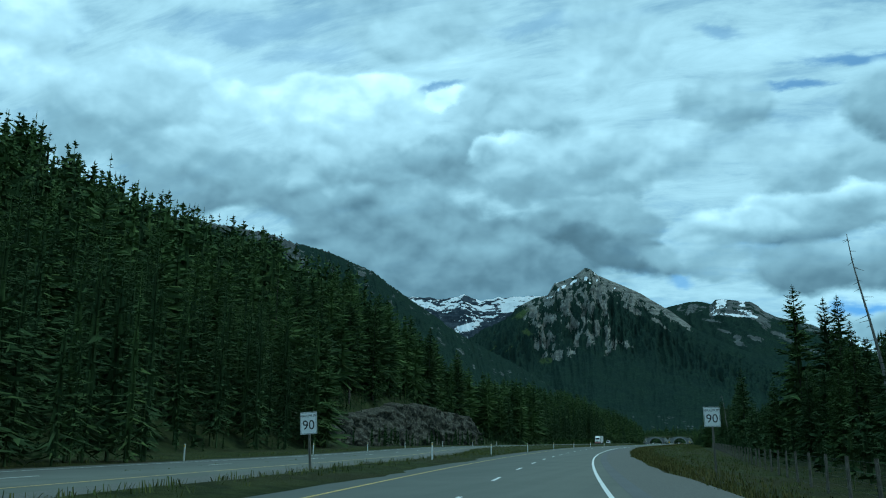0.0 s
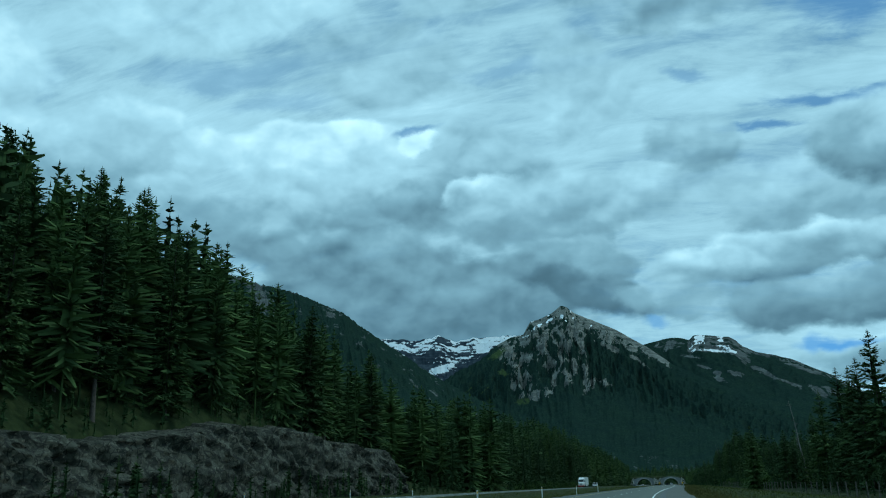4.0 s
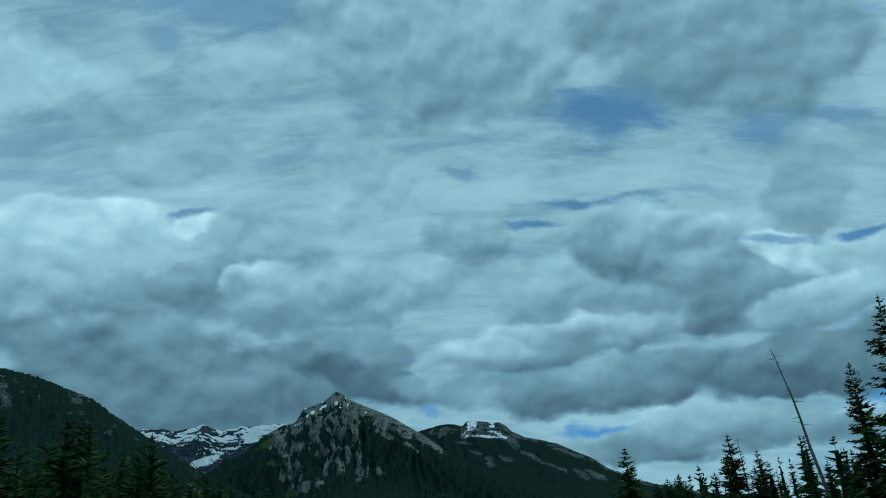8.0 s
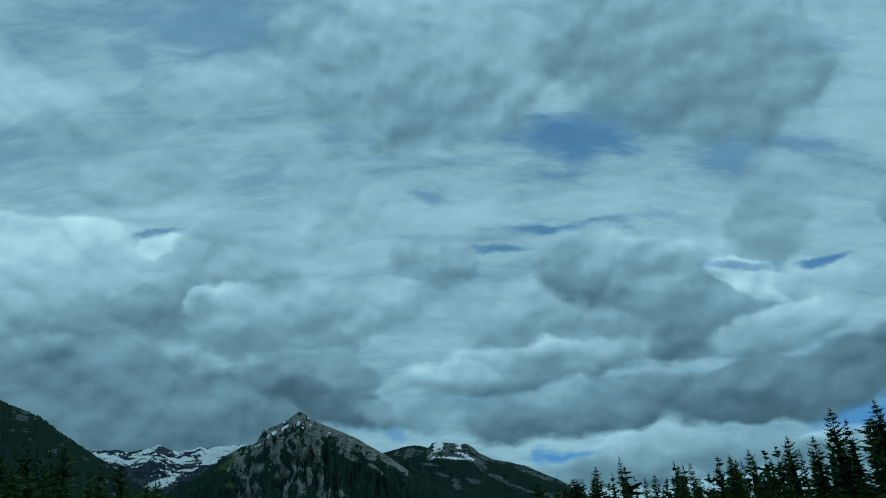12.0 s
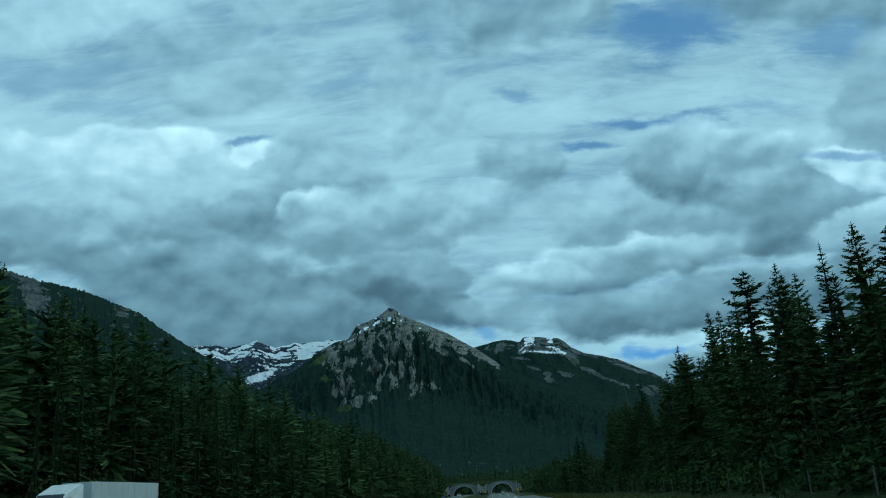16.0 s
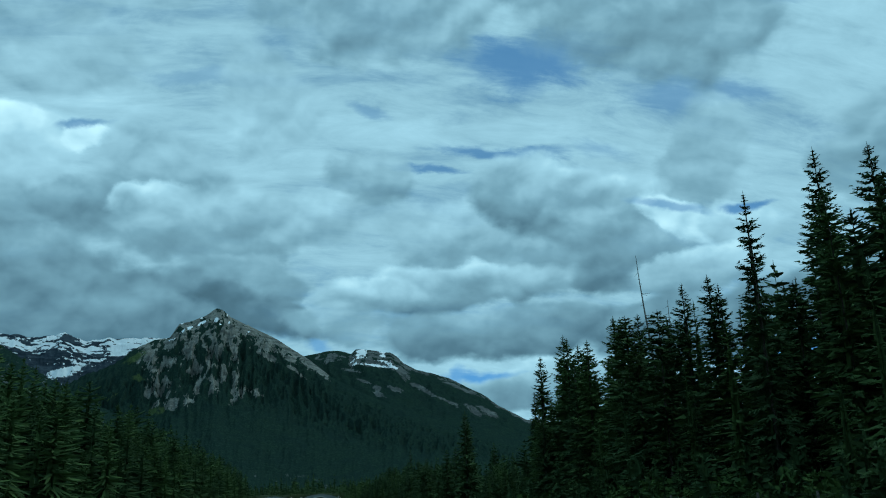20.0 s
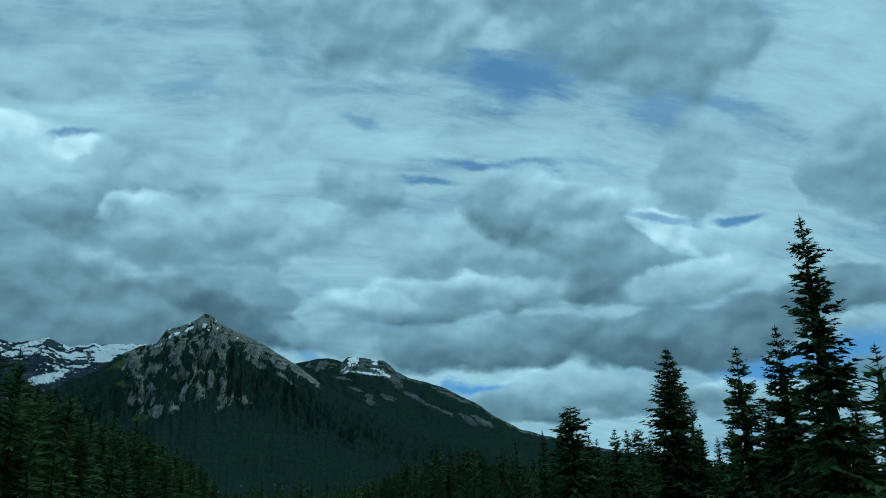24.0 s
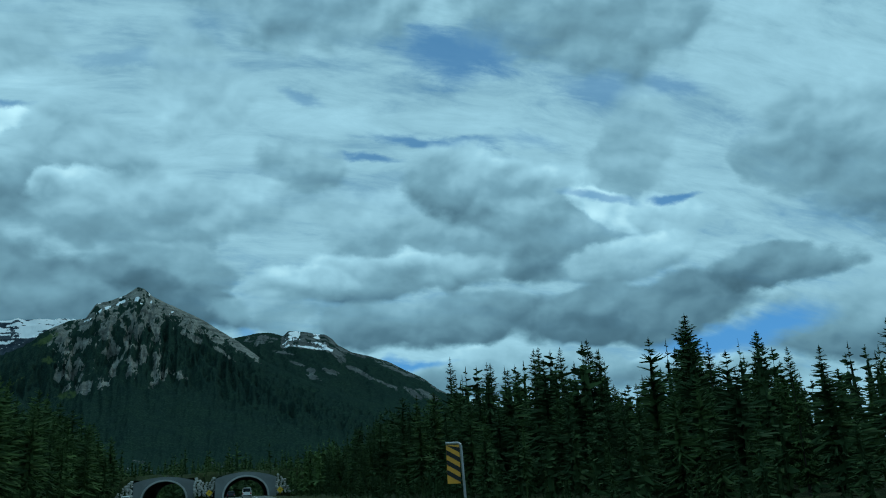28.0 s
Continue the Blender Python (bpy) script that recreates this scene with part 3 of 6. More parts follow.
def build_roads():
    own = ribbon("road", road_x, -6.9, 2.9, 0.02, M["asphalt"])
    tagged(own, "grey worn asphalt carriageway with painted lane lines", "road", kind="structure")
    tagged(ribbon("pavement", road_x, -7.8, 5.4, 0.0, M["shoulder"], edge=0.3), "pale paved shoulder with a gravel edge", "shoulder", kind="structure")
    other = ribbon("road", far_x, -5.2, 5.2, 0.02, M["asphalt"])
    tagged(other, "grey asphalt carriageway across the grass median", "road", kind="structure")
    tagged(ribbon("pavement", far_x, -6.4, 6.4, 0.0, M["shoulder"], edge=0.3), "gravel edge of the far carriageway", "shoulder", kind="structure")
    part("edge_line", line_mesh(road_x, 1.95, 0.14, -500, 800, 0.026, M["white"]), None, own, "solid white edge line")
    part("yellow_line", line_mesh(road_x, -5.55, 0.13, -500, 800, 0.026, M["yellow"]), None, own, "faded yellow edge line")
    part("edge_line", line_mesh(far_x, -4.2, 0.14, -500, 800, 0.026, M["white"]), None, other, "solid white edge line")
    part("yellow_line", line_mesh(far_x, 3.7, 0.13, -500, 800, 0.026, M["yellow"]), None, other, "faded yellow edge line")
    for k in range(75):
        y = -430 + k * 12.0
        part("dash", line_mesh(road_x, -1.85, 0.13, y, y + 3.2, 0.026, M["white"], 1.6), None, own)
    for k in range(50):
        y = -400 + k * 18.0
        part("dash", line_mesh(far_x, -0.3, 0.13, y, y + 3.2, 0.026, M["white"], 1.6), None, other)
    # dark tar seam along the shoulder
    part("tar_seam", line_mesh(road_x, 2.75, 0.5, -500, 560, 0.024, M["tar"]), None, own, "dark resurfaced strip beside the edge line")


# ---- mountains ----
def fbm(x, y, octaves=6, gain=0.52, seed=0.0, ridged=False):
    """Vectorised value noise in two directions."""
    total, amp, norm = 0.0, 1.0, 0.0
    for o in range(octaves):
        xi, yi = np.floor(x).astype(np.int64), np.floor(y).astype(np.int64)
        fx, fy = x - xi, y - yi
        fx, fy = fx * fx * (3 - 2 * fx), fy * fy * (3 - 2 * fy)

        def cell(a, b):
            h = (a * 374761393 + b * 668265263 + int(seed * 1013 + o * 7919) * 1442695) & 0x7FFFFFFF
            h = ((h ^ (h >> 13)) * 1274126177) & 0x7FFFFFFF
            return ((h ^ (h >> 16)) & 0xFFFF) / 65535.0

        v = (cell(xi, yi) * (1 - fx) + cell(xi + 1, yi) * fx) * (1 - fy) + (cell(xi, yi + 1) * (1 - fx) + cell(xi + 1, yi + 1) * fx) * fy
        if ridged:
            v = 1 - np.abs(2 * v - 1)
        total = total + amp * v
        norm += amp
        amp *= gain
        x, y = x * 2.03 + 17.3, y * 2.03 + 9.1
    return total / norm


def mountain(name, crest, reach, foot, mat, cover, label, shape=1.25, relief=60.0, jag=0.12, step=0.07, rows=150, seed=1.0, ribs=3.0, tuft=0.0):
    """A range with its crest given by bearing and height angle from the valley, sloping down to its foot."""
    caz = np.array([c[0] for c in crest])
    cel = np.array([c[1] for c in crest])
    az = np.arange(caz[0], caz[-1] + step / 2, step)
    el = np.interp(az, caz, cel)
    el = el + jag * (fbm(az * 1.6, az * 0 + seed, 6, 0.55, seed) - 0.5) * 2 + tuft * (fbm(az * 14, az * 0 + seed, 3, 0.75, seed + 5) - 0.5)
    far = np.interp(az, caz, np.array([reach(a) for a in caz]))
    near = np.interp(az, caz, np.array([foot(a) for a in caz]))
    u = np.concatenate([np.linspace(0, 1, rows), [1.02, 1.06]])
    A, U = np.meshgrid(az, u)
    D = near + (far - near) * np.minimum(U, 1) + (U > 1) * (U - 1) * 2500
    top = far * np.tan(np.radians(el)) + 1.2
    X, Y = D * np.sin(np.radians(A)), D * np.cos(np.radians(A))
    up = np.minimum(U, 1)
    prof = np.where(U <= 1, up ** shape, 1 - (U - 1) * 9)
    env = np.sin(np.pi * np.clip(up, 0, 1)) ** 0.8
    rib = fbm(A * ribs * 0.4 + 0.9 * fbm(X / 260, Y / 260, 4, 0.5, seed + 3), U * 9.0, 6, 0.58, seed + 1, True) - 0.5
    lump = fbm(X / 210, Y / 210, 6, 0.58, seed + 2) - 0.5
    base = land(X, Y) - 4
    Z = base + (top - base) * prof + env * relief * (1.5 * rib * (0.12 + 0.88 * smooth01(up, 0.35, 0.65)) + 0.9 * lump * (0.4 + 0.6 * up)) * (top / 700)
    nx, ny = len(az), len(u)
    idx = np.arange(nx * ny).reshape(ny, nx)
    q = np.stack([idx[:-1, :-1], idx[:-1, 1:], idx[1:, 1:], idx[1:, :-1]], -1).reshape(-1, 4)
    me = quads_mesh(name, np.stack([X, Y, Z], -1).reshape(-1, 3), q, mat, True)
    elev = np.degrees(np.arctan2(Z, D))
    rock, snow, meadow = cover(A, elev, np.broadcast_to(el, A.shape), rib, lump)
    rock = rock - 0.4 * (1 - smooth01(rock, 0.05, 0.3))
    vals = np.stack([np.broadcast_to(c, A.shape) for c in (rock, snow, meadow)], -1).reshape(-1, 3)
    att = me.attributes.new("cover", "FLOAT_VECTOR", "POINT")
    att.data.foreach_set("vector", np.ascontiguousarray(vals, np.float32).ravel())
    ob = new(name, me)
    return tagged(ob, label, "mountain", kind="structure")


def spot(A, E, a, e, sa, se, slant=0.0):
    """A soft patch round a bearing and a height angle."""
    da, de = A - a, E - e - slant * (A - a)
    return np.exp(-(da / sa) ** 2 - (de / se) ** 2)


# Bare cliffs, scree, snow and meadows: bearing, height angle, half sizes in degrees, slant
LEFT_CLIFFS = [
    (-10.48, 9.39, 0.87, 0.80, 0.00),
    (-9.56, 8.88, 0.58, 0.44, 0.00),
    (-10.13, 7.42, 0.40, 1.17, 0.00),
    (-9.38, 7.57, 0.29, 1.17, 0.00),
    (-8.91, 6.40, 0.43, 0.40, 0.00),
    (-8.19, 9.70, 0.52, 0.74, -0.50),
    (-8.69, 10.62, 0.59, 0.59, 0.00),
    (-7.54, 8.60, 0.33, 0.55, 0.00),
    (-7.45, 7.49, 0.40, 0.51, 0.50),
    (-8.05, 6.58, 0.40, 0.37, 0.00),
    (-9.67, 6.41, 0.50, 0.36, 0.00),
    (-7.76, 10.44, 0.74, 0.52, 0.00),
]
RIGHT_CLIFFS = [
    (-6.46, 10.15, 0.56, 1.04, 0.00),
    (-6.73, 8.89, 0.30, 0.59, 0.00),
    (-5.84, 8.55, 0.56, 0.45, 0.30),
    (-6.60, 7.60, 0.41, 0.59, 0.00),
    (-6.02, 7.96, 0.37, 0.37, 0.60),
    (-5.13, 8.22, 0.30, 0.59, 0.00),
    (-4.90, 7.21, 0.41, 0.56, 0.00),
    (-5.25, 9.71, 0.38, 0.97, -0.60),
    (-3.82, 7.05, 0.60, 0.22, -0.40),
    (-5.53, 10.64, 0.98, 0.67, 0.00),
    (-7.02, 10.63, 0.75, 0.60, 0.00),
    (-5.19, 6.55, 0.30, 0.29, 0.00),
]
SCREE = [
    (-3.26, 10.18, 1.29, 0.49, -0.50),
    (-1.74, 9.37, 1.14, 0.38, -0.55),
    (-0.22, 8.79, 1.30, 0.45, -0.50),
    (-1.37, 8.47, 0.84, 0.15, -0.75),
    (-3.07, 9.39, 0.83, 0.26, -0.50),
    (0.53, 8.24, 0.61, 0.19, -0.30),
]
PEAK_SNOW = [
    (-8.71, 11.47, 0.15, 0.11, 0.00),
    (-8.62, 10.96, 0.15, 0.15, 0.50),
    (-8.19, 11.18, 0.15, 0.11, 0.00),
    (-7.41, 11.52, 0.26, 0.13, 0.30),
    (-7.53, 11.78, 0.11, 0.07, 0.00),
    (-6.55, 11.75, 0.26, 0.15, 0.20),
    (-6.29, 11.46, 0.15, 0.07, -0.40),
    (-5.77, 12.17, 0.11, 0.15, -0.80),
    (-5.65, 11.61, 0.11, 0.09, 0.00),
    (-4.51, 10.97, 0.08, 0.11, 0.00),
    (-9.60, 10.54, 0.11, 0.15, 0.00),
    (-9.20, 10.43, 0.18, 0.06, 0.20),
]
MEADOWS = [
    (-11.37, 9.23, 0.93, 0.44, 0.60),
    (-11.11, 7.93, 0.61, 0.36, 0.00),
    (-13.76, 8.91, 0.84, 0.25, 0.30),
    (-13.66, 6.76, 0.76, 0.11, 0.80),
    (-12.51, 6.77, 0.70, 0.11, 0.80),
    (-11.93, 10.03, 0.57, 0.22, 0.50),
    (-9.83, 5.97, 0.93, 0.33, 0.00),
]
TABLE_ROCK = [
    (4.11, 6.80, 0.64, 0.19, -0.35),
    (5.26, 7.18, 0.65, 0.22, -0.30),
    (3.93, 7.29, 0.34, 0.22, 0.00),
    (3.19, 7.76, 0.53, 0.11, -0.40),
    (6.97, 7.19, 1.13, 0.19, -0.55),
    (8.63, 6.27, 0.83, 0.15, -0.55),
    (10.28, 5.68, 0.74, 0.26, -0.60),
    (9.43, 7.20, 1.35, 0.15, -0.50),
    (2.44, 8.46, 0.76, 0.11, -0.20),
    (11.20, 5.53, 0.74, 0.29, -0.50),
]


def patches(A, E, rows, warp=0.0):
    total = 0.0
    for a, e, sa, se, slant in rows:
        total = np.maximum(total, spot(A + warp, E + 0.6 * warp, a, e, sa, se, slant))
    return total


def peak_cover(A, E, el, rib, lump):
    below = el - E
    warp = 0.5 * (fbm(A * 2.2, E * 2.2, 4, 0.55, 61) - 0.5)
    streak = fbm(A * 4.2 + 3 * warp, E * 2.0 + 2 * warp, 5, 0.62, 62) - 0.5
    speck = fbm(A * 11.0 + 4 * warp, E * 9.0, 4, 0.65, 63) - 0.5
    crest = (1 - smooth01(below, 0.35, 1.25)) * smooth01(A, -10.6, -9.8) * (1 - smooth01(A, 0.3, 1.4))
    crest = crest * (1 - 0.7 * smooth01(A, -3.6, -2.6) * smooth01(below, 0.3, 0.5))
    rock = np.maximum(0.85 * crest, 0.92 * patches(A, E, LEFT_CLIFFS + RIGHT_CLIFFS, warp + 0.25 * streak))
    rock = np.maximum(rock, 0.9 * patches(A, E, SCREE, 0.4 * warp))
    face = spot(A, E, -7.4, 8.8, 3.6, 2.6)
    rock = np.maximum(rock, 0.30 * face)
    rock = rock + (2.3 * streak + 1.7 * speck) * np.maximum(smooth01(rock, 0.12, 0.4), 0.6 * face) * (1 - 0.6 * smooth01(A, -4.2, -3.2)) - 0.04
    snow = 0.95 * patches(A, E, PEAK_SNOW, 0.3 * warp + 0.5 * speck) + 0.9 * speck * patches(A, E, PEAK_SNOW)
    meadow = 0.75 * patches(A, E, MEADOWS, 0.8 * warp) + 0.2 * speck
    return rock, snow, meadow


def snow_cover(A, E, el, rib, lump):
    below = el - E
    bend = fbm(A * 0.9, E * 0.9, 4, 0.55, 71) - 0.5
    ledge = fbm(A * 0.9 + 5, below * 5.5 + 1.6 * bend + 0.06 * A, 4, 0.6, 72) - 0.5
    ledge = ledge + 0.5 * (fbm(A * 1.6, below * 15 + 2.5 * bend, 3, 0.6, 73) - 0.5)
    speck = fbm(A * 8.0, E * 10.0, 4, 0.65, 74) - 0.5
    snow = 0.61 - 0.28 * smooth01(below, 0.35, 1.5) - 0.38 * smooth01(below, 1.2, 2.2) + 1.7 * ledge + 0.6 * speck
    snow = snow - 0.7 * spot(A, E, -15.25, 10.25, 0.45, 0.4) - 0.4 * spot(A, E, -15.6, 9.4, 1.3, 0.3)
    snow = np.maximum(snow, (1.1 + 1.4 * speck) * spot(A, E, -15.4, 8.25, 1.15, 0.34, 0.3))
    return 0.95 + 0 * A, snow, 0 * A


def mesa_cover(A, E, el, rib, lump):
    below = el - E
    speck = fbm(A * 9.0, E * 9.0, 4, 0.65, 75) - 0.5
    rock = 0.55 * (1 - smooth01(below, 0.05, 0.35)) * smooth01(A, 5.5, 6.5) + 0.55 * spot(A, E, 0.9, 9.3, 1.3, 0.45)
    rock = np.maximum(rock, 0.85 * patches(A, E, TABLE_ROCK, 0.3 * lump)) + 0.8 * speck * smooth01(rock, 0.05, 0.3)
    cap = smooth01(A, 1.9, 2.3) * (1 - smooth01(A, 6.0, 6.6)) * (1 - smooth01(below, 0.9, 1.3))
    rock = np.maximum(rock, 0.55 * cap)
    lines = fbm(A * 1.1, below * 7.0, 4, 0.6, 76) - 0.5
    snow = cap * (0.16 + 1.5 * lines + 1.1 * speck) * (1 - smooth01(A, 5.0, 5.7)) + 0.75 * spot(A, E, 3.0, 9.55, 0.45, 0.25) + 0.7 * spot(A, E, 4.4, 9.45, 0.22, 0.3) + 0.9 * spot(A, E, 4.3, 8.72, 1.3, 0.08, -0.12)
    return rock, snow, 0.3 * spot(A, E, 8.5, 7.0, 3, 0.4, -0.4)


def flank_cover(A, E, el, rib, lump):
    below = el - E
    rock = 0.7 * (1 - smooth01(below, 0.1, 0.6)) * (1 - smooth01(A, -30.5, -28.0)) + 0.62 * spot(A, E, -29.5, 13.3, 0.9, 1.0, -1.0) + 0.45 * spot(A, E, -24.2, 12.4, 0.5, 0.25)
    rock = rock + 0.22 * (1 - smooth01(below, 0.5, 5.0)) + 0.8 * (fbm(A * 3.0, E * 2.0, 5, 0.6, 66) - 0.5) * (1 - smooth01(below, 2.0, 5.0)) - 0.3 * smooth01(below, 3.0, 6.0)
    return rock, 0 * A, 0.2 * lump


def build_mountains():
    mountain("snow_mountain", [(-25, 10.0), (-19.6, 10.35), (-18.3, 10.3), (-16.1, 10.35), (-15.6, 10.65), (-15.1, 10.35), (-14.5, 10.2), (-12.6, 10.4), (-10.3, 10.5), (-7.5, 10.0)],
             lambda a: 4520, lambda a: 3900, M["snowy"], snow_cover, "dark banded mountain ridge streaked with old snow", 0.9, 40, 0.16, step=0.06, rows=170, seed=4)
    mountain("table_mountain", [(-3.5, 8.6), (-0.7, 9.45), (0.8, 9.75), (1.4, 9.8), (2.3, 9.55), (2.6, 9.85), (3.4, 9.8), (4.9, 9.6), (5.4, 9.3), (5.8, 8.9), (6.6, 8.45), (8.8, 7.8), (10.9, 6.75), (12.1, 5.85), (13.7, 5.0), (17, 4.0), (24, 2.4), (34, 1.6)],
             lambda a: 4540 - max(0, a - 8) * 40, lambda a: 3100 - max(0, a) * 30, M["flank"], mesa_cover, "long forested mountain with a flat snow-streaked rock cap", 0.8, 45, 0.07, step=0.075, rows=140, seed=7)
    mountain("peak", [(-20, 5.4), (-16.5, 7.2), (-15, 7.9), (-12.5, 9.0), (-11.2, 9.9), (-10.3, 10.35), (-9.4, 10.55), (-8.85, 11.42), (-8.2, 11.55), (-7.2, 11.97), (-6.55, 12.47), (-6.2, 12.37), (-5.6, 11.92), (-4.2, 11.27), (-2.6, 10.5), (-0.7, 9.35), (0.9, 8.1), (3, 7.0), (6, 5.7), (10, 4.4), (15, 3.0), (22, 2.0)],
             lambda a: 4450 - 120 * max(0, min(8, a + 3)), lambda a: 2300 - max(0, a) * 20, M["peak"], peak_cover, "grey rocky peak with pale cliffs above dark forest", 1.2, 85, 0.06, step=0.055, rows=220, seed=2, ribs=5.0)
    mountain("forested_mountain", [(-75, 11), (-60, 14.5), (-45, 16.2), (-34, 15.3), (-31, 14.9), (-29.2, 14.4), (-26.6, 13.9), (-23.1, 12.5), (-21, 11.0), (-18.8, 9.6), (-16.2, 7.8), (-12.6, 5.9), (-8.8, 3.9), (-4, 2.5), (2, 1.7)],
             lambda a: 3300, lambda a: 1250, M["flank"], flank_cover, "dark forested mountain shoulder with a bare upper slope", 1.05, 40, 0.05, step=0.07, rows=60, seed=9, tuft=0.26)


# ---- conifers ----
def conifer_crown(height, width, whorls, per, twigs, bare, rng, ragged=0.35, droop=0.35, spire=1.0, extra=0.5):
    """Points and quads of a crown: whorls of boughs round a dark inner mass. With twigs, each bough carries that many
    pairs of narrow side sprays along its spine; without, it is one or two ragged blades."""
    co, qs = [], []

    def quad(c, a, b, lean=0.35):
        k = len(co)
        co.extend((c - a - b, c + a - b * lean, c + a + b * lean, c - a + b))
        qs.append((k, k + 1, k + 2, k + 3))

    def outline(f):
        return (1 - f) ** spire * (0.62 + 0.38 * min(1.0, f * 4 + 0.2)) + 0.10 * min(1.0, 9 * (1 - f))

    up = np.array([0, 0, 1.0])
    gap = height * (0.985 - bare) / whorls
    # inner mass of crossed, torn sheets
    levels = 7 if twigs else 4
    core = (0.45 if twigs else 0.65) * (0.55 if spire < 0.5 else 1.0)
    for i in range(levels):
        f0, f1 = 0.8 * i / levels, 0.8 * (i + 1.25) / levels
        for j in range(4 if twigs else 2):
            a = 3.1416 * (j + rng.random()) / (4 if twigs else 2)
            d = np.array([math.cos(a), math.sin(a), 0.0])
            r0, r1 = width * outline(f0) * core * rng.uniform(0.34, 0.52), width * outline(f1) * core * rng.uniform(0.2, 0.36)
            z0, z1 = height * (bare + (0.98 - bare) * f0), height * (bare + (0.98 - bare) * f1)
            k = len(co)
            co.extend((up * z0 - d * r0, up * (z0 + rng.uniform(-1, 1) * gap) + d * r0, up * z1 + d * r1, up * z1 - d * r1))
            qs.append((k, k + 1, k + 2, k + 3))
    for i in range(whorls):
        u = (i + rng.random() * 0.8) / whorls
        f = 1 - (1 - u) ** 1.3
        gap = height * (0.985 - bare) / whorls * 1.3 * (1 - u) ** 0.3
        z = height * (bare + (0.985 - bare) * f)
        taper = outline(f) + 0.025
        taper *= 0.82 + 0.36 * rng.random()
        n = max(4, int(round(per * (0.7 + 0.3 * (1 - f)))))
        start = rng.random() * 6.283
        for j in range(n):
            if rng.random() < 0.06:
                continue
            ang = start + 6.283 * j / n + rng.uniform(-0.4, 0.4)
            length = width * taper * (1 - ragged * rng.random() ** 1.5 + 0.3 * ragged * rng.random())
            d = np.array([math.cos(ang), math.sin(ang), 0.0])
            s = np.array([-d[1], d[0], 0.0])
            fall = droop * (0.6 + 0.8 * rng.random()) * (1 - 1.9 * f) + rng.uniform(-0.28, 0.28)
            run = d - up * fall
            root = up * (z + rng.uniform(-0.9, 0.9) * gap * min(1.0, 4 * (1 - f)))
            if twigs:
                tilt = rng.uniform(-0.9, 0.9)
                quad(root + run * length * 0.5, run * length * 0.5, (s * math.cos(tilt) + up * math.sin(tilt)) * (0.05 * length + 0.02), 0.3)
                pairs = twigs if length > width * 0.3 else max(1, twigs - 2)
                for k in range(pairs):
                    g = 0.16 + 0.84 * (k + 0.2 + 0.6 * rng.random()) / pairs
                    p = root + run * length * g + up * 0.16 * length * g * g
                    for side in (-1, 1):
                        ln = max(((0.36 * (1 - g) + 0.17) * length + 0.08) * rng.uniform(0.7, 1.3), gap * 0.45)
                        way = d * rng.uniform(0.5, 0.9) + s * side * rng.uniform(0.35, 0.8) + up * (rng.uniform(-0.42, 0.12) - 0.4 * fall)
                        tilt = rng.uniform(-1.4, 1.4)
                        flat = np.array([-way[1], way[0], 0.0])
                        w = (flat * math.cos(tilt) + up * math.sin(tilt)) * max(ln * 0.23, gap * 0.10)
                        quad(p + way * ln * 0.45, way * ln * 0.5, w, 0.12)
            else:
                for b in range(3 if extra else 1):
                    turn = rng.uniform(-0.25, 0.25) + 0.4 * (b - 1) if extra else 0.0
                    e = d * math.cos(turn) + s * math.sin(turn)
                    es = np.array([-e[1], e[0], 0.0])
                    ln = length * rng.uniform(0.75, 1.05)
                    tilt = rng.uniform(-1.5, 1.5)
                    w = (es * math.cos(tilt) + up * math.sin(tilt)) * (min(max(ln * 0.10, gap * 0.20), ln * 0.35) if extra else min(max(ln * 0.22, gap * 0.38), ln * 0.5))
                    sag = fall + rng.uniform(-0.25, 0.25)
                    quad(root + (e - up * sag) * ln * 0.52, (e - up * sag) * ln * 0.5, w, 0.3)
    for a in (0.4, 1.97):
        v = np.array([math.cos(a), math.sin(a), 0]) * width * 0.03
        quad(up * height * 0.975, up * height * 0.025, v, 0.1)
    return np.array(co), np.array(qs)


def trunk_mesh(name, height, r, mat, seg=7, lean=0.0, bend=0.0):
    rows = 7
    co, q = [], []
    for i in range(rows + 1):
        f = i / rows
        rad = r * (1 - f) ** 0.8 + 0.012 + (0.35 * r if i == 0 else 0)
        cx = lean * height * f + bend * math.sin(f * 3.1)
        for k in range(seg):
            a = 6.283 * k / seg
            co.append((cx + rad * math.cos(a), rad * math.sin(a) + bend * 0.4 * math.sin(f * 5), height * f - 0.4 * (i == 0)))
    for i in range(rows):
        for k in range(seg):
            q.append((i * seg + k, i * seg + (k + 1) % seg, (i + 1) * seg + (k + 1) % seg, (i + 1) * seg + k))
    return quads_mesh(name, co, q, mat, True)


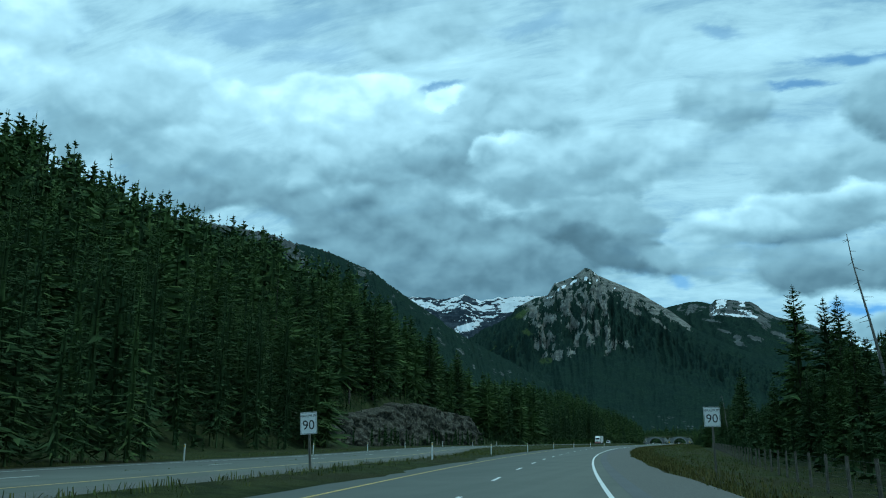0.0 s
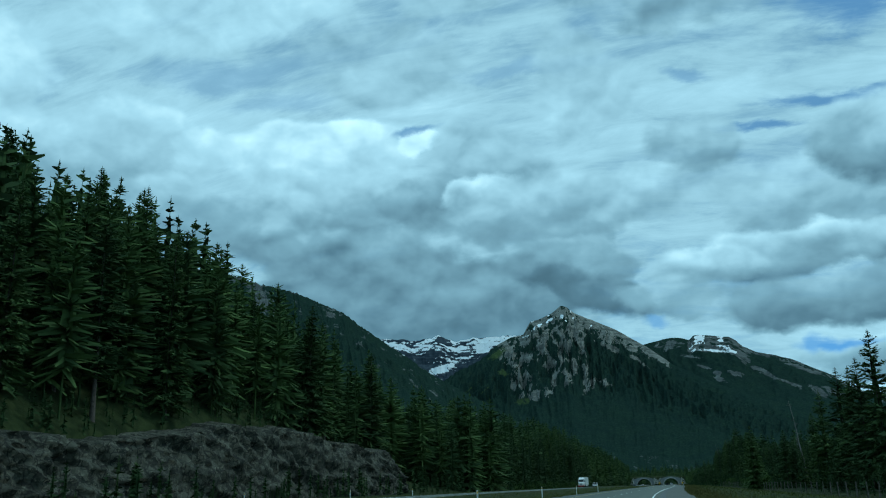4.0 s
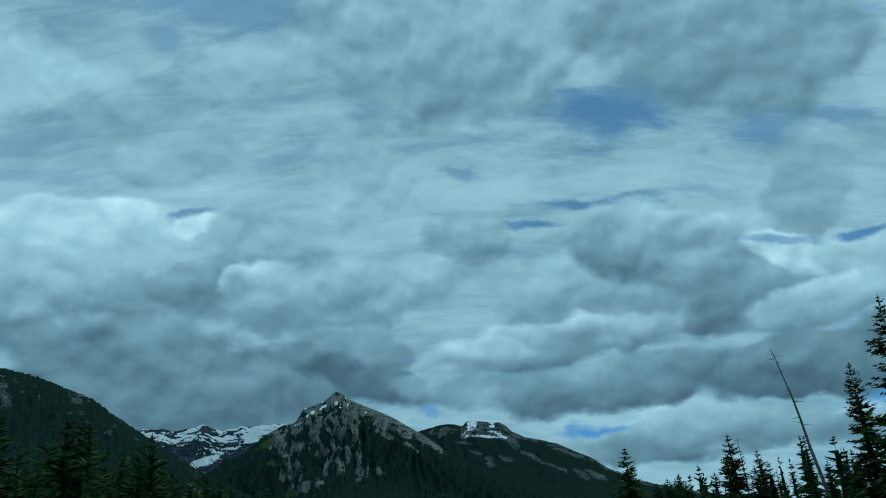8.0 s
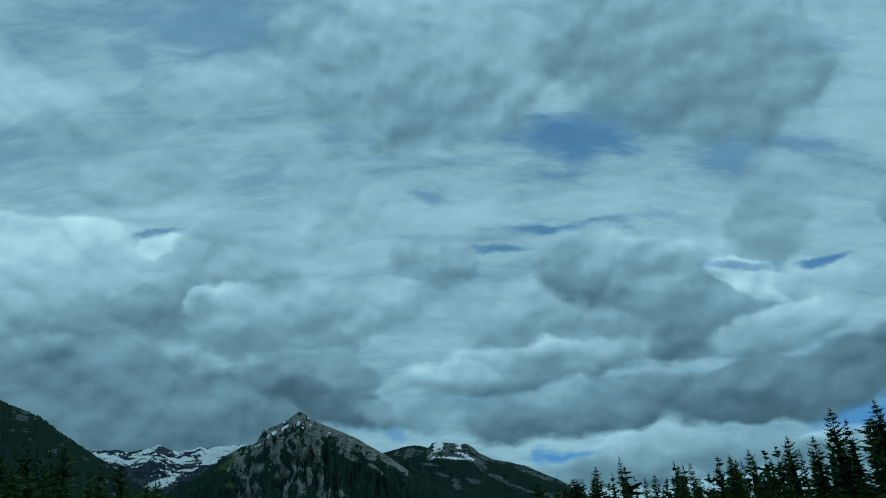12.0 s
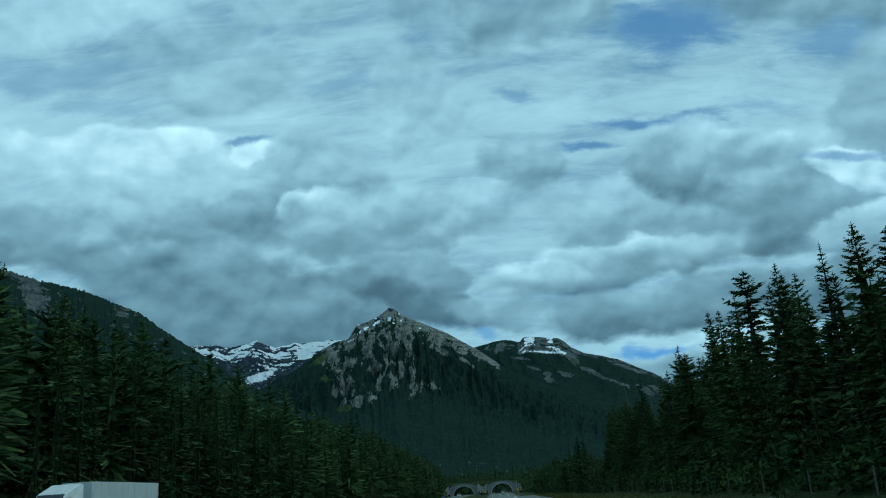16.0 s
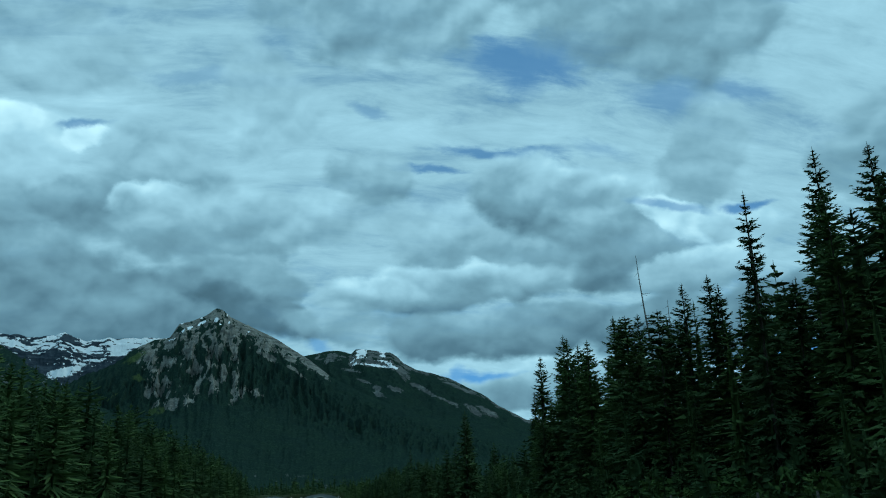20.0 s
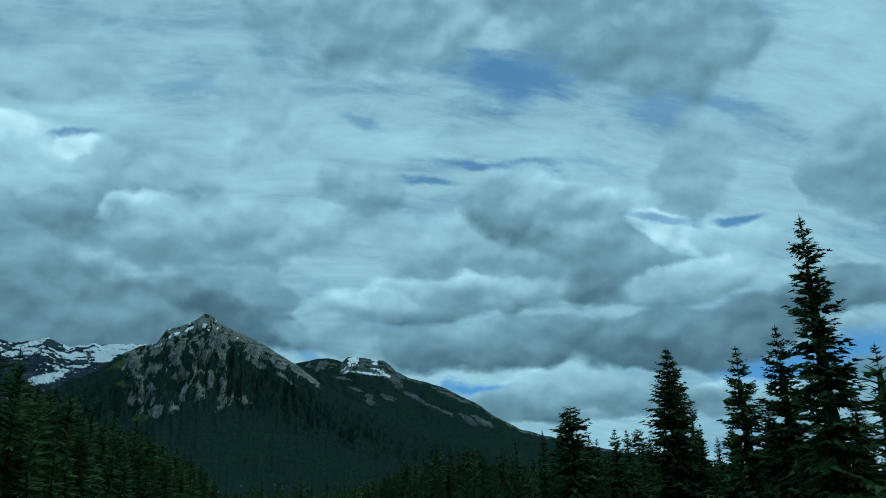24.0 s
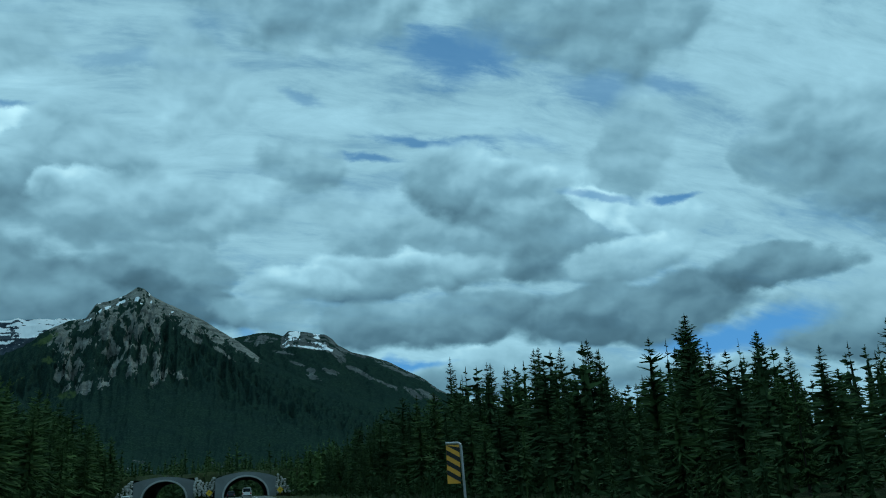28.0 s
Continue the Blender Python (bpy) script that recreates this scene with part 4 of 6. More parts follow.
CONIFER_KINDS = [
    # height, crown half width, whorls, boughs, twig pairs, bare stem, raggedness, droop, spire, name
    (20.0, 2.8, 40, 9, 5, 0.04, 0.45, 0.40, 0.74, "tall dark green spruce with a ragged narrow crown"),
    (20.0, 2.4, 40, 8, 5, 0.08, 0.50, 0.45, 0.76, "slender dark green spruce with drooping boughs"),
    (20.0, 3.6, 34, 11, 5, 0.02, 0.42, 0.25, 0.72, "broad dark green spruce branched to the ground"),
    (20.0, 2.6, 27, 9, 5, 0.22, 0.65, 0.20, 0.42, "tall pine with a bare lower stem and thin crown"),
    (20.0, 3.0, 37, 9, 5, 0.08, 0.60, 0.45, 0.72, "dark green spruce with uneven clumped boughs"),
    (20.0, 2.0, 38, 8, 5, 0.10, 0.50, 0.40, 0.80, "very narrow spire-shaped spruce"),
    (20.0, 3.6, 32, 10, 5, 0.02, 0.55, 0.20, 0.80, "broad open spruce with upswept green boughs"),
    (20.0, 3.8, 24, 11, 5, 0.10, 0.45, -0.10, 0.34, "round-headed pine with thick dark foliage"),
]


def conifer_models():
    made = []
    for k, (h, w, wh, per, cl, bare, rag, dr, sp, label) in enumerate(CONIFER_KINDS):
        rng = random.Random(40 + k)
        co, q = conifer_crown(h, w, wh, per, cl, bare, rng, rag, dr, sp)
        crown = quads_mesh("crown", co, q, M["needles"])
        trunk = trunk_mesh("trunk", h * 0.985, 0.19 + 0.02 * (k % 3), M["bark"])
        made.append((trunk, crown, label))
    return made


def plant(model, x, y, tip, turn, fat=1.0, group="roadside conifers", lean=0.0, kind_name="conifer"):
    """One conifer as a thing of its own, its top at the height tip above the ground."""
    trunk, crown, label = model
    z = float(land(x, y))
    s = tip / 20.0
    base = new(kind_name)
    part("trunk", trunk, None, base)
    part("crown", crown, None, base)
    base.matrix_basis = Matrix.Translation((x, y, z - 0.1)) @ pose(0, 0, 0, 0, lean, 0) @ pose(0, 0, 0, 0, 0, turn) @ Matrix.Diagonal((s * fat, s * fat, s, 1))
    return tagged(base, label, "tree", group)


def forest_models(whorls, per, n, seed, wide=1.0, extra=0.5, twigs=0):
    out = []
    for k in range(n):
        rng = random.Random(seed + k)
        w = rng.choice((1.7, 2.0, 2.3, 2.6)) * wide
        bare = rng.choice((0.02, 0.06, 0.12, 0.25))
        co, q = conifer_crown(20.0, w, whorls, per, twigs, bare, rng, 0.5, 0.4, rng.choice((0.62, 0.72, 0.85)), extra)
        # a thin three-sided stem
        k0 = len(co)
        r = 0.17
        stem = []
        for zz, rr in ((-0.6, r), (19.0, 0.03)):
            for a in (0, 2.09, 4.19):
                stem.append((rr * math.cos(a), rr * math.sin(a), zz))
        co = np.concatenate([co, np.array(stem)])
        q = np.concatenate([q, np.array([(k0, k0 + 1, k0 + 4, k0 + 3), (k0 + 1, k0 + 2, k0 + 5, k0 + 4), (k0 + 2, k0, k0 + 3, k0 + 5)])])
        out.append((co, q))
    return out


def shrub_models(n, seed):
    """Loose domes of small leaf sprays, twenty units high."""
    out = []
    for k in range(n):
        rng = np.random.RandomState(seed + k)
        m = 170
        a, f, r = rng.rand(m) * 6.283, rng.rand(m) ** 0.8, 0.55 + 0.5 * rng.rand(m)
        wide = 9 + 4 * rng.rand()
        mid = np.stack([np.cos(a) * wide * r * np.sqrt(1.02 - f * f), np.sin(a) * wide * r * np.sqrt(1.02 - f * f), 20 * f * (0.75 + 0.3 * r)], 1)
        u = rng.randn(m, 3)
        u[:, 2] = np.abs(u[:, 2]) * 0.7
        u /= np.linalg.norm(u, axis=1)[:, None]
        v = np.cross(u, rng.randn(m, 3))
        v /= np.linalg.norm(v, axis=1)[:, None]
        u, v = u * (1.3 + 1.5 * rng.rand(m))[:, None], v * (0.7 + 0.6 * rng.rand(m))[:, None]
        co = np.stack([mid - u - 0.5 * v, mid + 0.2 * u - v, mid + u, mid + 0.2 * u + v], 1).reshape(-1, 3)
        out.append((co, np.arange(4 * m).reshape(-1, 4)))
    return out


def forest(name, spots, models, mat, label, seed):
    """Many far trees joined into one stand. spots: rows of x, y, height."""
    rng = np.random.RandomState(seed)
    allco, allq, hue, base = [], [], [], 0
    z = land(spots[:, 0], spots[:, 1])
    pick = rng.randint(0, len(models), len(spots))
    turn = rng.rand(len(spots)) * 6.283
    fat = 0.8 + 0.5 * rng.rand(len(spots))
    for m, (co, q) in enumerate(models):
        sel = np.where(pick == m)[0]
        if not len(sel):
            continue
        c, s = np.cos(turn[sel])[:, None], np.sin(turn[sel])[:, None]
        sc = (spots[sel, 2] / 20.0)[:, None]
        fx = sc * fat[sel][:, None]
        X = (co[None, :, 0] * c - co[None, :, 1] * s) * fx + spots[sel, 0][:, None]
        Y = (co[None, :, 0] * s + co[None, :, 1] * c) * fx + spots[sel, 1][:, None]
        Z = co[None, :, 2] * sc + z[sel][:, None]
        allco.append(np.stack([X, Y, Z], -1).reshape(-1, 3))
        allq.append((q[None] + (np.arange(len(sel)) * len(co))[:, None, None]).reshape(-1, 4) + base)
        hue.append(np.repeat(rng.rand(len(sel)) - 0.5, len(co)))
        base += len(sel) * len(co)
    ob = new(name, quads_mesh(name, np.concatenate(allco), np.concatenate(allq), mat))
    ob.data.attributes.new("tree", "FLOAT", "POINT").data.foreach_set("value", np.ascontiguousarray(np.concatenate(hue), np.float32))
    return tagged(ob, label, "forest", kind="stuff")


def scatter(n, x0, x1, y0, y1, seed, rel=True):
    rng = np.random.RandomState(seed)
    y = y0 + (y1 - y0) * rng.rand(n)
    off = x0 + (x1 - x0) * rng.rand(n)
    return (road_x(y) if rel else 0) + off, y, rng


def fence_x(y):
    return 16.6 + 3.6 * smooth01(y, -420, 60)


def build_forests():
    near = forest_models(24, 6, 7, 300, 1.5, 0.5)
    fine = forest_models(32, 6, 4, 350, 1.3, 0.5, 1)
    mid = forest_models(15, 5, 6, 400, 1.5, 0.0)
    far = forest_models(9, 4, 6, 500, 1.5, 0.0)
    # left hillside
    x, y, rng = scatter(3000, -165, -44, -470, -70, 11)
    d = -(x - road_x(y))
    face = (y > -285) & (y < -125) & (d < 59.0)
    x, y = x[~face], y[~face]
    h = (12 + 10 * rng.rand(len(x)) ** 1.2) * (1 + 0.19 * smooth01(y, -305, -270))
    d = -(x - road_x(y))
    front = (d < 62) & (y < -290)
    edge = (d < 72) & ~front
    forest("hillside_forest", np.stack([x, y, h], 1)[front], fine, M["needles"], "dense dark conifer forest at the foot of the hill", 21)
    forest("hillside_forest", np.stack([x, y, h], 1)[edge], near, M["needles"], "dense dark conifer forest on the lower hillside", 1)
    forest("hillside_forest", np.stack([x, y, h], 1)[~edge & ~front], mid, M["needles"], "dense dark conifer forest up the hillside", 2)
    x, y, rng = scatter(240, -44, -27, -478, -372, 33)
    forest("hillside_forest", np.stack([x, y, 8 + 9 * rng.rand(len(x))], 1), fine, M["needles"], "dark conifers close behind the far carriageway", 34)
    # left of the far carriageway
    x, y, rng = scatter(1750, -92, -43, -75, 560, 12)
    d = -(x - road_x(y))
    x = x + 5.6 * smooth01(y, 150, 400)
    h = (16 + 12 * rng.rand(len(x))) * (0.7 + 0.3 * smooth01(d, 42, 54)) * np.interp(y, [-75, 120, 300, 560], [0.95, 1.12, 1.1, 0.95])
    edge = d < 58
    front = edge & (d < 48) & (y < 170)
    edge = edge & ~front
    forest("roadside_forest", np.stack([x, y, h], 1)[front], fine, M["needles"], "front row of the conifer forest beyond the far carriageway", 23)
    forest("roadside_forest", np.stack([x, y, h], 1)[edge], near, M["needles"], "dark conifer forest edge beyond the far carriageway", 3)
    forest("roadside_forest", np.stack([x, y, h], 1)[~edge & ~front], mid, M["needles"], "dark conifer forest beyond the far carriageway", 8)
    # right of the road
    tall = ([-440, -330, -240, -140, -105, -60, -15, 20, 140, 180, 230, 280, 310, 340, 400, 560], [0.7, 0.75, 0.58, 0.58, 0.70, 0.56, 0.64, 1.0, 0.9, 0.65, 0.48, 0.42, 0.42, 0.62, 0.95, 0.85])
    x, y, rng = scatter(1350, 23, 40, -440, 560, 13, False)
    h = (8 + 13 * rng.rand(len(x))) * np.interp(x, [22, 32], [0.55, 1.0]) * np.interp(y, *tall)
    front = (x < 28) & (y > -70) & (y < 210)
    edge = (x < 33) & ~front
    forest("roadside_forest", np.stack([x, y, h], 1)[front], fine, M["needles"], "front row of the dark conifer forest along the verge", 35)
    forest("roadside_forest", np.stack([x, y, h], 1)[edge], near, M["needles"], "dark conifer forest along the road verge", 4)
    forest("roadside_forest", np.stack([x, y, h], 1)[~edge & ~front], mid, M["needles"], "dark conifer forest behind the road verge", 14)
    x, y, rng = scatter(850, 42, 90, -440, 560, 14, False)
    h = (11 + 11 * rng.rand(len(x))) * np.interp(y, *tall)
    forest("valley_forest", np.stack([x, y, h], 1), mid, M["needles"], "dark conifer forest filling the valley floor", 5)
    x, y, rng = scatter(260, 34, 58, 305, 450, 29, False)
    forest("roadside_forest", np.stack([x, y, (8 + 4 * rng.rand(len(x))) * np.interp(y, [305, 340, 450], [0.6, 0.85, 1.35])], 1), near, M["needles"], "close-set dark conifers before the crossing", 22)
    # young growth along the edges
    x, y, rng = scatter(1300, 17.5, 29, -440, 560, 17, False)
    ok = (x > fence_x(y) + 0.9) | (y > 0)
    x, y = x[ok], y[ok]
    x2, y2, rng = scatter(800, -54, -42, -440, 560, 18)
    x2 = x2 + 5.6 * smooth01(y2, 150, 400)
    x3, y3, rng = scatter(500, -68, -57.5, -288, -125, 28)
    x4 = fence_x(np.linspace(-150, 185, 700)) + 0.7 + 6 * rng.rand(700)
    x, y = np.concatenate([x, x2, x3, x4]), np.concatenate([y, y2, y3, np.linspace(-150, 185, 700) + rng.rand(700)])
    forest("young_conifers", np.stack([x, y, 1.5 + 3.5 * rng.rand(len(x)) ** 1.5], 1), far, M["needles_light"], "young green conifers and shrubs along the forest edge", 10)
    x, y, rng = scatter(430, 18.8, 26, -140, 215, 41, False)
    x = np.maximum(x, fence_x(y) + 0.8)
    forest("roadside_shrubs", np.stack([x, y, 0.9 + 1.7 * rng.rand(len(x)) ** 1.4], 1), shrub_models(4, 600), M["shrub"], "low green shrubs along the forest edge", 42)
    x, y, rng = scatter(170, -46, -40, -60, 260, 43)
    forest("roadside_shrubs", np.stack([x, y, 0.9 + 1.8 * rng.rand(len(x))], 1), shrub_models(3, 610), M["shrub"], "low green shrubs beside the far carriageway", 44)
    # beyond the crossing
    x, y, rng = scatter(2800, -400, 440, 645, 1250, 15, False)
    h = 14 + 9 * rng.rand(len(x))
    close = (y < 860) & (np.abs(x) < 260)
    forest("valley_forest", np.stack([x, y, h], 1)[close], mid, M["needles"], "dark conifer forest just beyond the crossing", 6)
    forest("valley_forest", np.stack([x, y, h], 1)[~close], far, M["needles"], "dark conifer forest filling the valley beyond the crossing", 12)
    x, y, rng = scatter(520, 17, 110, 500, 590, 19, False)
    x2, y2, rng = scatter(420, -120, -42, 500, 600, 20, False)
    x, y = np.append(x, x2), np.append(y, y2)
    h = 7 + 9 * rng.rand(len(x))
    forest("roadside_forest", np.stack([x, y, h], 1), mid, M["needles"], "conifers in front of the crossing's side slopes", 13)
    x, y, rng = scatter(600, -320, -110, -70, 620, 16)
    h = 13 + 9 * rng.rand(len(x))
    forest("valley_forest", np.stack([x, y, h], 1), far, M["needles"], "dark conifer forest deep on the valley floor", 7)


# ---- wildlife crossing ----
def portal(x, y, z, half, crown, edge, top, wide, depth):
    """One arched portal: facing wall, pale rim, vault."""
    root = new("tunnel_portal")
    n = 28
    arc = [(half * math.cos(math.pi * k / n), crown * math.sin(math.pi * k / n) ** 0.9) for k in range(n + 1)]
    rim = [((half + 0.55) * math.cos(math.pi * k / n), (crown + 0.5) * math.sin(math.pi * k / n) ** 0.9) for k in range(n + 1)]
    bm = bmesh.new()
    outer = []
    for k in range(n + 1):
        t = k / n
        xo = wide * (1 - 2 * t)
        outer.append((xo, edge + (top - edge) * (1 - (1 - 2 * t) ** 2)))
    rows = []
    for yy in (0.0, 1.2):
        rows.append(([bm.verts.new((a, yy, b)) for a, b in rim], [bm.verts.new((a, yy, b)) for a, b in outer]))
    for (r, o) in rows:
        for k in range(n):
            bm.faces.new((r[k], r[k + 1], o[k + 1], o[k]))
        bm.faces.new((r[0], o[0], bm.verts.new((wide, r[0].co.y, -1.5)), bm.verts.new((rim[0][0], r[0].co.y, -1.5))))
        bm.faces.new((r[n], o[n], bm.verts.new((-wide, r[0].co.y, -1.5)), bm.verts.new((rim[n][0], r[0].co.y, -1.5))))
    for k in range(n):
        bm.faces.new((rows[0][1][k], rows[0][1][k + 1], rows[1][1][k + 1], rows[1][1][k]))
    for k in (0, n):
        s = wide if k == 0 else -wide
        bm.faces.new((rows[0][1][k], rows[1][1][k], bm.verts.new((s, 1.2, -1.5)), bm.verts.new((s, 0, -1.5))))
    bmesh.ops.recalc_face_normals(bm, faces=bm.faces)
    part("facing_wall", bm, M["facing"], root)
    bm = bmesh.new()
    fr = [[bm.verts.new((a, yy, b)) for a, b in pts] for pts, yy in ((arc, -0.35), (rim, -0.35), (rim, 1.3), (arc, 1.3))]
    for i in range(4):
        p, q = fr[i], fr[(i + 1) % 4]
        for k in range(n):
            bm.faces.new((p[k], p[k + 1], q[k + 1], q[k]))
    bmesh.ops.recalc_face_normals(bm, faces=bm.faces)
    part("arch_rim", bm, M["ring"], root, "pale concrete rim round the opening")
    bm = bmesh.new()
    rings = []
    for s in range(13):
        yy = 1.3 + (depth - 1.3) * s / 12
        rings.append([bm.verts.new((a * 1.001, yy, b)) for a, b in arc])
    for s in range(12):
        for k in range(n):
            bm.faces.new((rings[s][k], rings[s][k + 1], rings[s + 1][k + 1], rings[s + 1][k]))
    part("vault", bm, M["vault"], root, "dark ribbed vault")
    root.matrix_basis = pose(x, y, z)
    tagged(root, "grey concrete arch portal of a wildlife crossing over the road", "tunnel portal", "crossing portals")


def stones(name, x0, x1, y, height_fn, seed, label):
    """A dry wall of pale boulders beside a portal."""
    rng = random.Random(seed)
    shapes = []
    for k in range(4):
        bm = bmesh.new()
        bmesh.ops.create_icosphere(bm, subdivisions=1, radius=0.5)
        for v in bm.verts:
            v.co *= rng.uniform(0.75, 1.2)
            v.co.z *= 0.8
        shapes.append(bm_mesh("stone", bm, M["rubble"]))
    root = new(name)
    tagged(root, label, "stone wall", "portal stone walls")
    z = 0.0
    while z < 6.6:
        x = x0 + rng.uniform(0, 0.5)
        while x < x1:
            if z < height_fn(x):
                ob = part("stone", rng.choice(shapes), None, root)
                s = rng.uniform(0.9, 1.5)
                ob.matrix_basis = Matrix.Translation((x, y + 0.45 * z + rng.uniform(-0.3, 0.3), z + 0.3)) @ Euler((rng.random(), rng.random(), rng.random() * 6)).to_matrix().to_4x4() @ Matrix.Diagonal((s * 1.2, s, s * 0.8, 1))
            x += rng.uniform(0.8, 1.5)
        z += 0.75
    return root


def mound(x, y):
    """Height of the earth over the crossing."""
    along = smooth01(x, -120, -40) * (1 - smooth01(x, 18, 100))
    return 7.5 * along + 0.25 * np.sin(x * 0.4) * along


def build_crossing():
    portal(-23.2, 576, -0.9, 6.9, 6.2, 5.9, 7.6, 9.8, 46)
    portal(2.9, 566, -0.8, 6.9, 6.3, 5.9, 7.8, 9.7, 56)
    # earth over the vaults: a deep cover with a steep front
    for x0, x1, front, mid in ((-124.0, -10.2, 577.0, -23.2), (-10.2, 106.0, 567.0, 2.9)):
        xs = np.arange(x0, x1 + 0.1, (x1 - x0) / 60)
        ys = np.concatenate([[front, front + 2, front + 4, front + 7], np.arange(front + 10, 625, 4), [628, 634, 640]])
        gx, gy = np.meshgrid(xs, ys)
        t = smooth01(gy, front, front + 7) * (1 - smooth01(gy, 622, 640))
        span = np.abs(gx - mid) < 9.9
        low = np.where(span, 6.0, -1.8)
        gz = low + (mound(gx, gy) - low) * t
        gz = np.where((gy > 622) & span, np.maximum(gz, 6.2), gz) + 0.15 * np.sin(gx * 1.3 + gy * 0.7)
        nx, ny = len(xs), len(ys)
        idx = np.arange(nx * ny).reshape(ny, nx)
        q = np.stack([idx[:-1, :-1], idx[:-1, 1:], idx[1:, 1:], idx[1:, :-1]], -1).reshape(-1, 4)
        ob = new("embankment", quads_mesh("embankment", np.stack([gx, gy, gz], -1).reshape(-1, 3), q, M["ground"], True))
        ob.data.attributes.new("litter", "FLOAT", "POINT").data.foreach_set("value", np.full(nx * ny, 0.75, np.float32))
        tagged(ob, "grassy earth cover over the wildlife crossing", "embankment", kind="structure")
    stones("stone_wall", -38.5, -33.2, 574, lambda x: 5.5 * smooth01(x, -39.5, -34), 1, "pale dry stone wall beside the far portal")
    stones("stone_wall", -13.3, -7.0, 568, lambda x: 6.0 - 1.8 * math.sin((x + 13.3) / 6.3 * 3.14), 2, "pale dry stone wall between the two portals")
    stones("stone_wall", 12.8, 18.0, 565, lambda x: 5.6 * (1 - smooth01(x, 13.5, 19)), 3, "pale dry stone wall beside the near portal")
    rng = np.random.RandomState(5)
    n = 700
    x = -110 + 205 * rng.rand(n)
    y = np.where(x < -10, 579.0, 569.0) + 55 * rng.rand(n) ** 1.6
    far = forest_models(10, 5, 5, 700, 1.6, 0.0)
    co = np.stack([x, y, 1.5 + 5.5 * rng.rand(n) ** 1.5], 1)
    keep = forest("crossing_trees", co, far, M["needles_light"], "young conifers and shrubs growing over the crossing", 9)
    me = keep.data
    pts = np.empty(len(me.vertices) * 3, np.float32)
    me.vertices.foreach_get("co", pts)
    pts = pts.reshape(-1, 3)
    pts[:, 2] += mound(pts[:, 0], pts[:, 1]) - 0.5
    me.vertices.foreach_set("co", pts.ravel())
    me.update()


M["tar"] = plain("tar_seam", (0.10, 0.11, 0.11), 0.8, 0, 0.3, 0.15, 0.3, 9)
build_ground()
build_roads()
build_mountains()
build_forests()
build_crossing()


# ---- rock cutting ----
def build_rock_face():
    ys = np.arange(-288, -121, 0.6)
    us = np.linspace(0, 1, 26)
    Y, U = np.meshgrid(ys, us)
    ends = smooth01(Y, -288, -278) * (1 - smooth01(Y, -150, -134))
    H = (face_height(Y) * (1 - 0.2 * smooth01(Y, -216, -140)) + 2.6 * (fbm(Y / 7, Y * 0 + 3, 5, 0.6, 21) - 0.5)) * ends + 0.1
    Z = H * U - 0.4
    n = fbm(Y / 4.0 + Z * 0.25, Z / 2.2, 5, 0.6, 22, True)
    n2 = fbm(Y / 1.6, Z / 1.1, 4, 0.6, 23)
    off = 52.8 + 2.6 * U ** 1.3 - 3.4 * (n - 0.5) - 1.5 * (n2 - 0.5) - 0.5 * np.floor(3 * fbm(Y / 2.5 + Z * 0.4, Z / 3, 3, 0.6, 25)) + (U >= 0.99) * 4.5
    X = road_x(Y) - off
    Z = Z + (U >= 0.99) * 0.3
    idx = np.arange(Y.size).reshape(Y.shape)
    q = np.stack([idx[:-1, :-1], idx[1:, :-1], idx[1:, 1:], idx[:-1, 1:]], -1).reshape(-1, 4)
    ob = new("rock_face", quads_mesh("rock_face", np.stack([X, Y, Z], -1).reshape(-1, 3), q, M["rock"]))
    tagged(ob, "blasted grey rock cutting at the foot of the forested hill", "rock face", kind="structure")


build_rock_face()


# ---- verge grass ----
def build_grass():
    """Tufts of long grass along the verges and the median."""
    rng = np.random.RandomState(31)
    n = 34000
    y = -430 + 760 * rng.rand(n)
    side = rng.rand(n)
    x = np.where(side < 0.45, road_x(y) + 5.4 + 13 * rng.rand(n) ** 1.3, np.where(side < 0.9, road_x(y) - 8.2 - 11 * rng.rand(n), far_x(y) - 7 - 6 * rng.rand(n)))
    z = land(x, y)
    h = 0.06 + 0.20 * rng.rand(n) ** 2
    co, q = [], []
    base = np.arange(n)[:, None] * 12
    pts = np.zeros((n, 12, 3))
    for b in range(3):
        a = rng.rand(n) * 6.283
        w = 0.008 + 0.016 * rng.rand(n)
        lean = (rng.rand(n) - 0.5) * 0.35
        dx, dy = np.cos(a), np.sin(a)
        for c, (s, t) in enumerate(((-1, 0), (1, 0), (0.5, 1), (-0.5, 1))):
            pts[:, b * 4 + c, 0] = x + dx * w * s - dy * lean * t + (b - 1) * 0.09
            pts[:, b * 4 + c, 1] = y + dy * w * s + dx * lean * t
            pts[:, b * 4 + c, 2] = z + h * t - 0.03 * (1 - t)
    quads = (base[:, :, None] + np.arange(12).reshape(1, 3, 4)).reshape(-1, 4)
    ob = new("verge_grass", quads_mesh("verge_grass", pts.reshape(-1, 3), quads, M["tuft"]))
    tagged(ob, "tufts of long green and yellowing grass on the verges", "grass", kind="stuff")


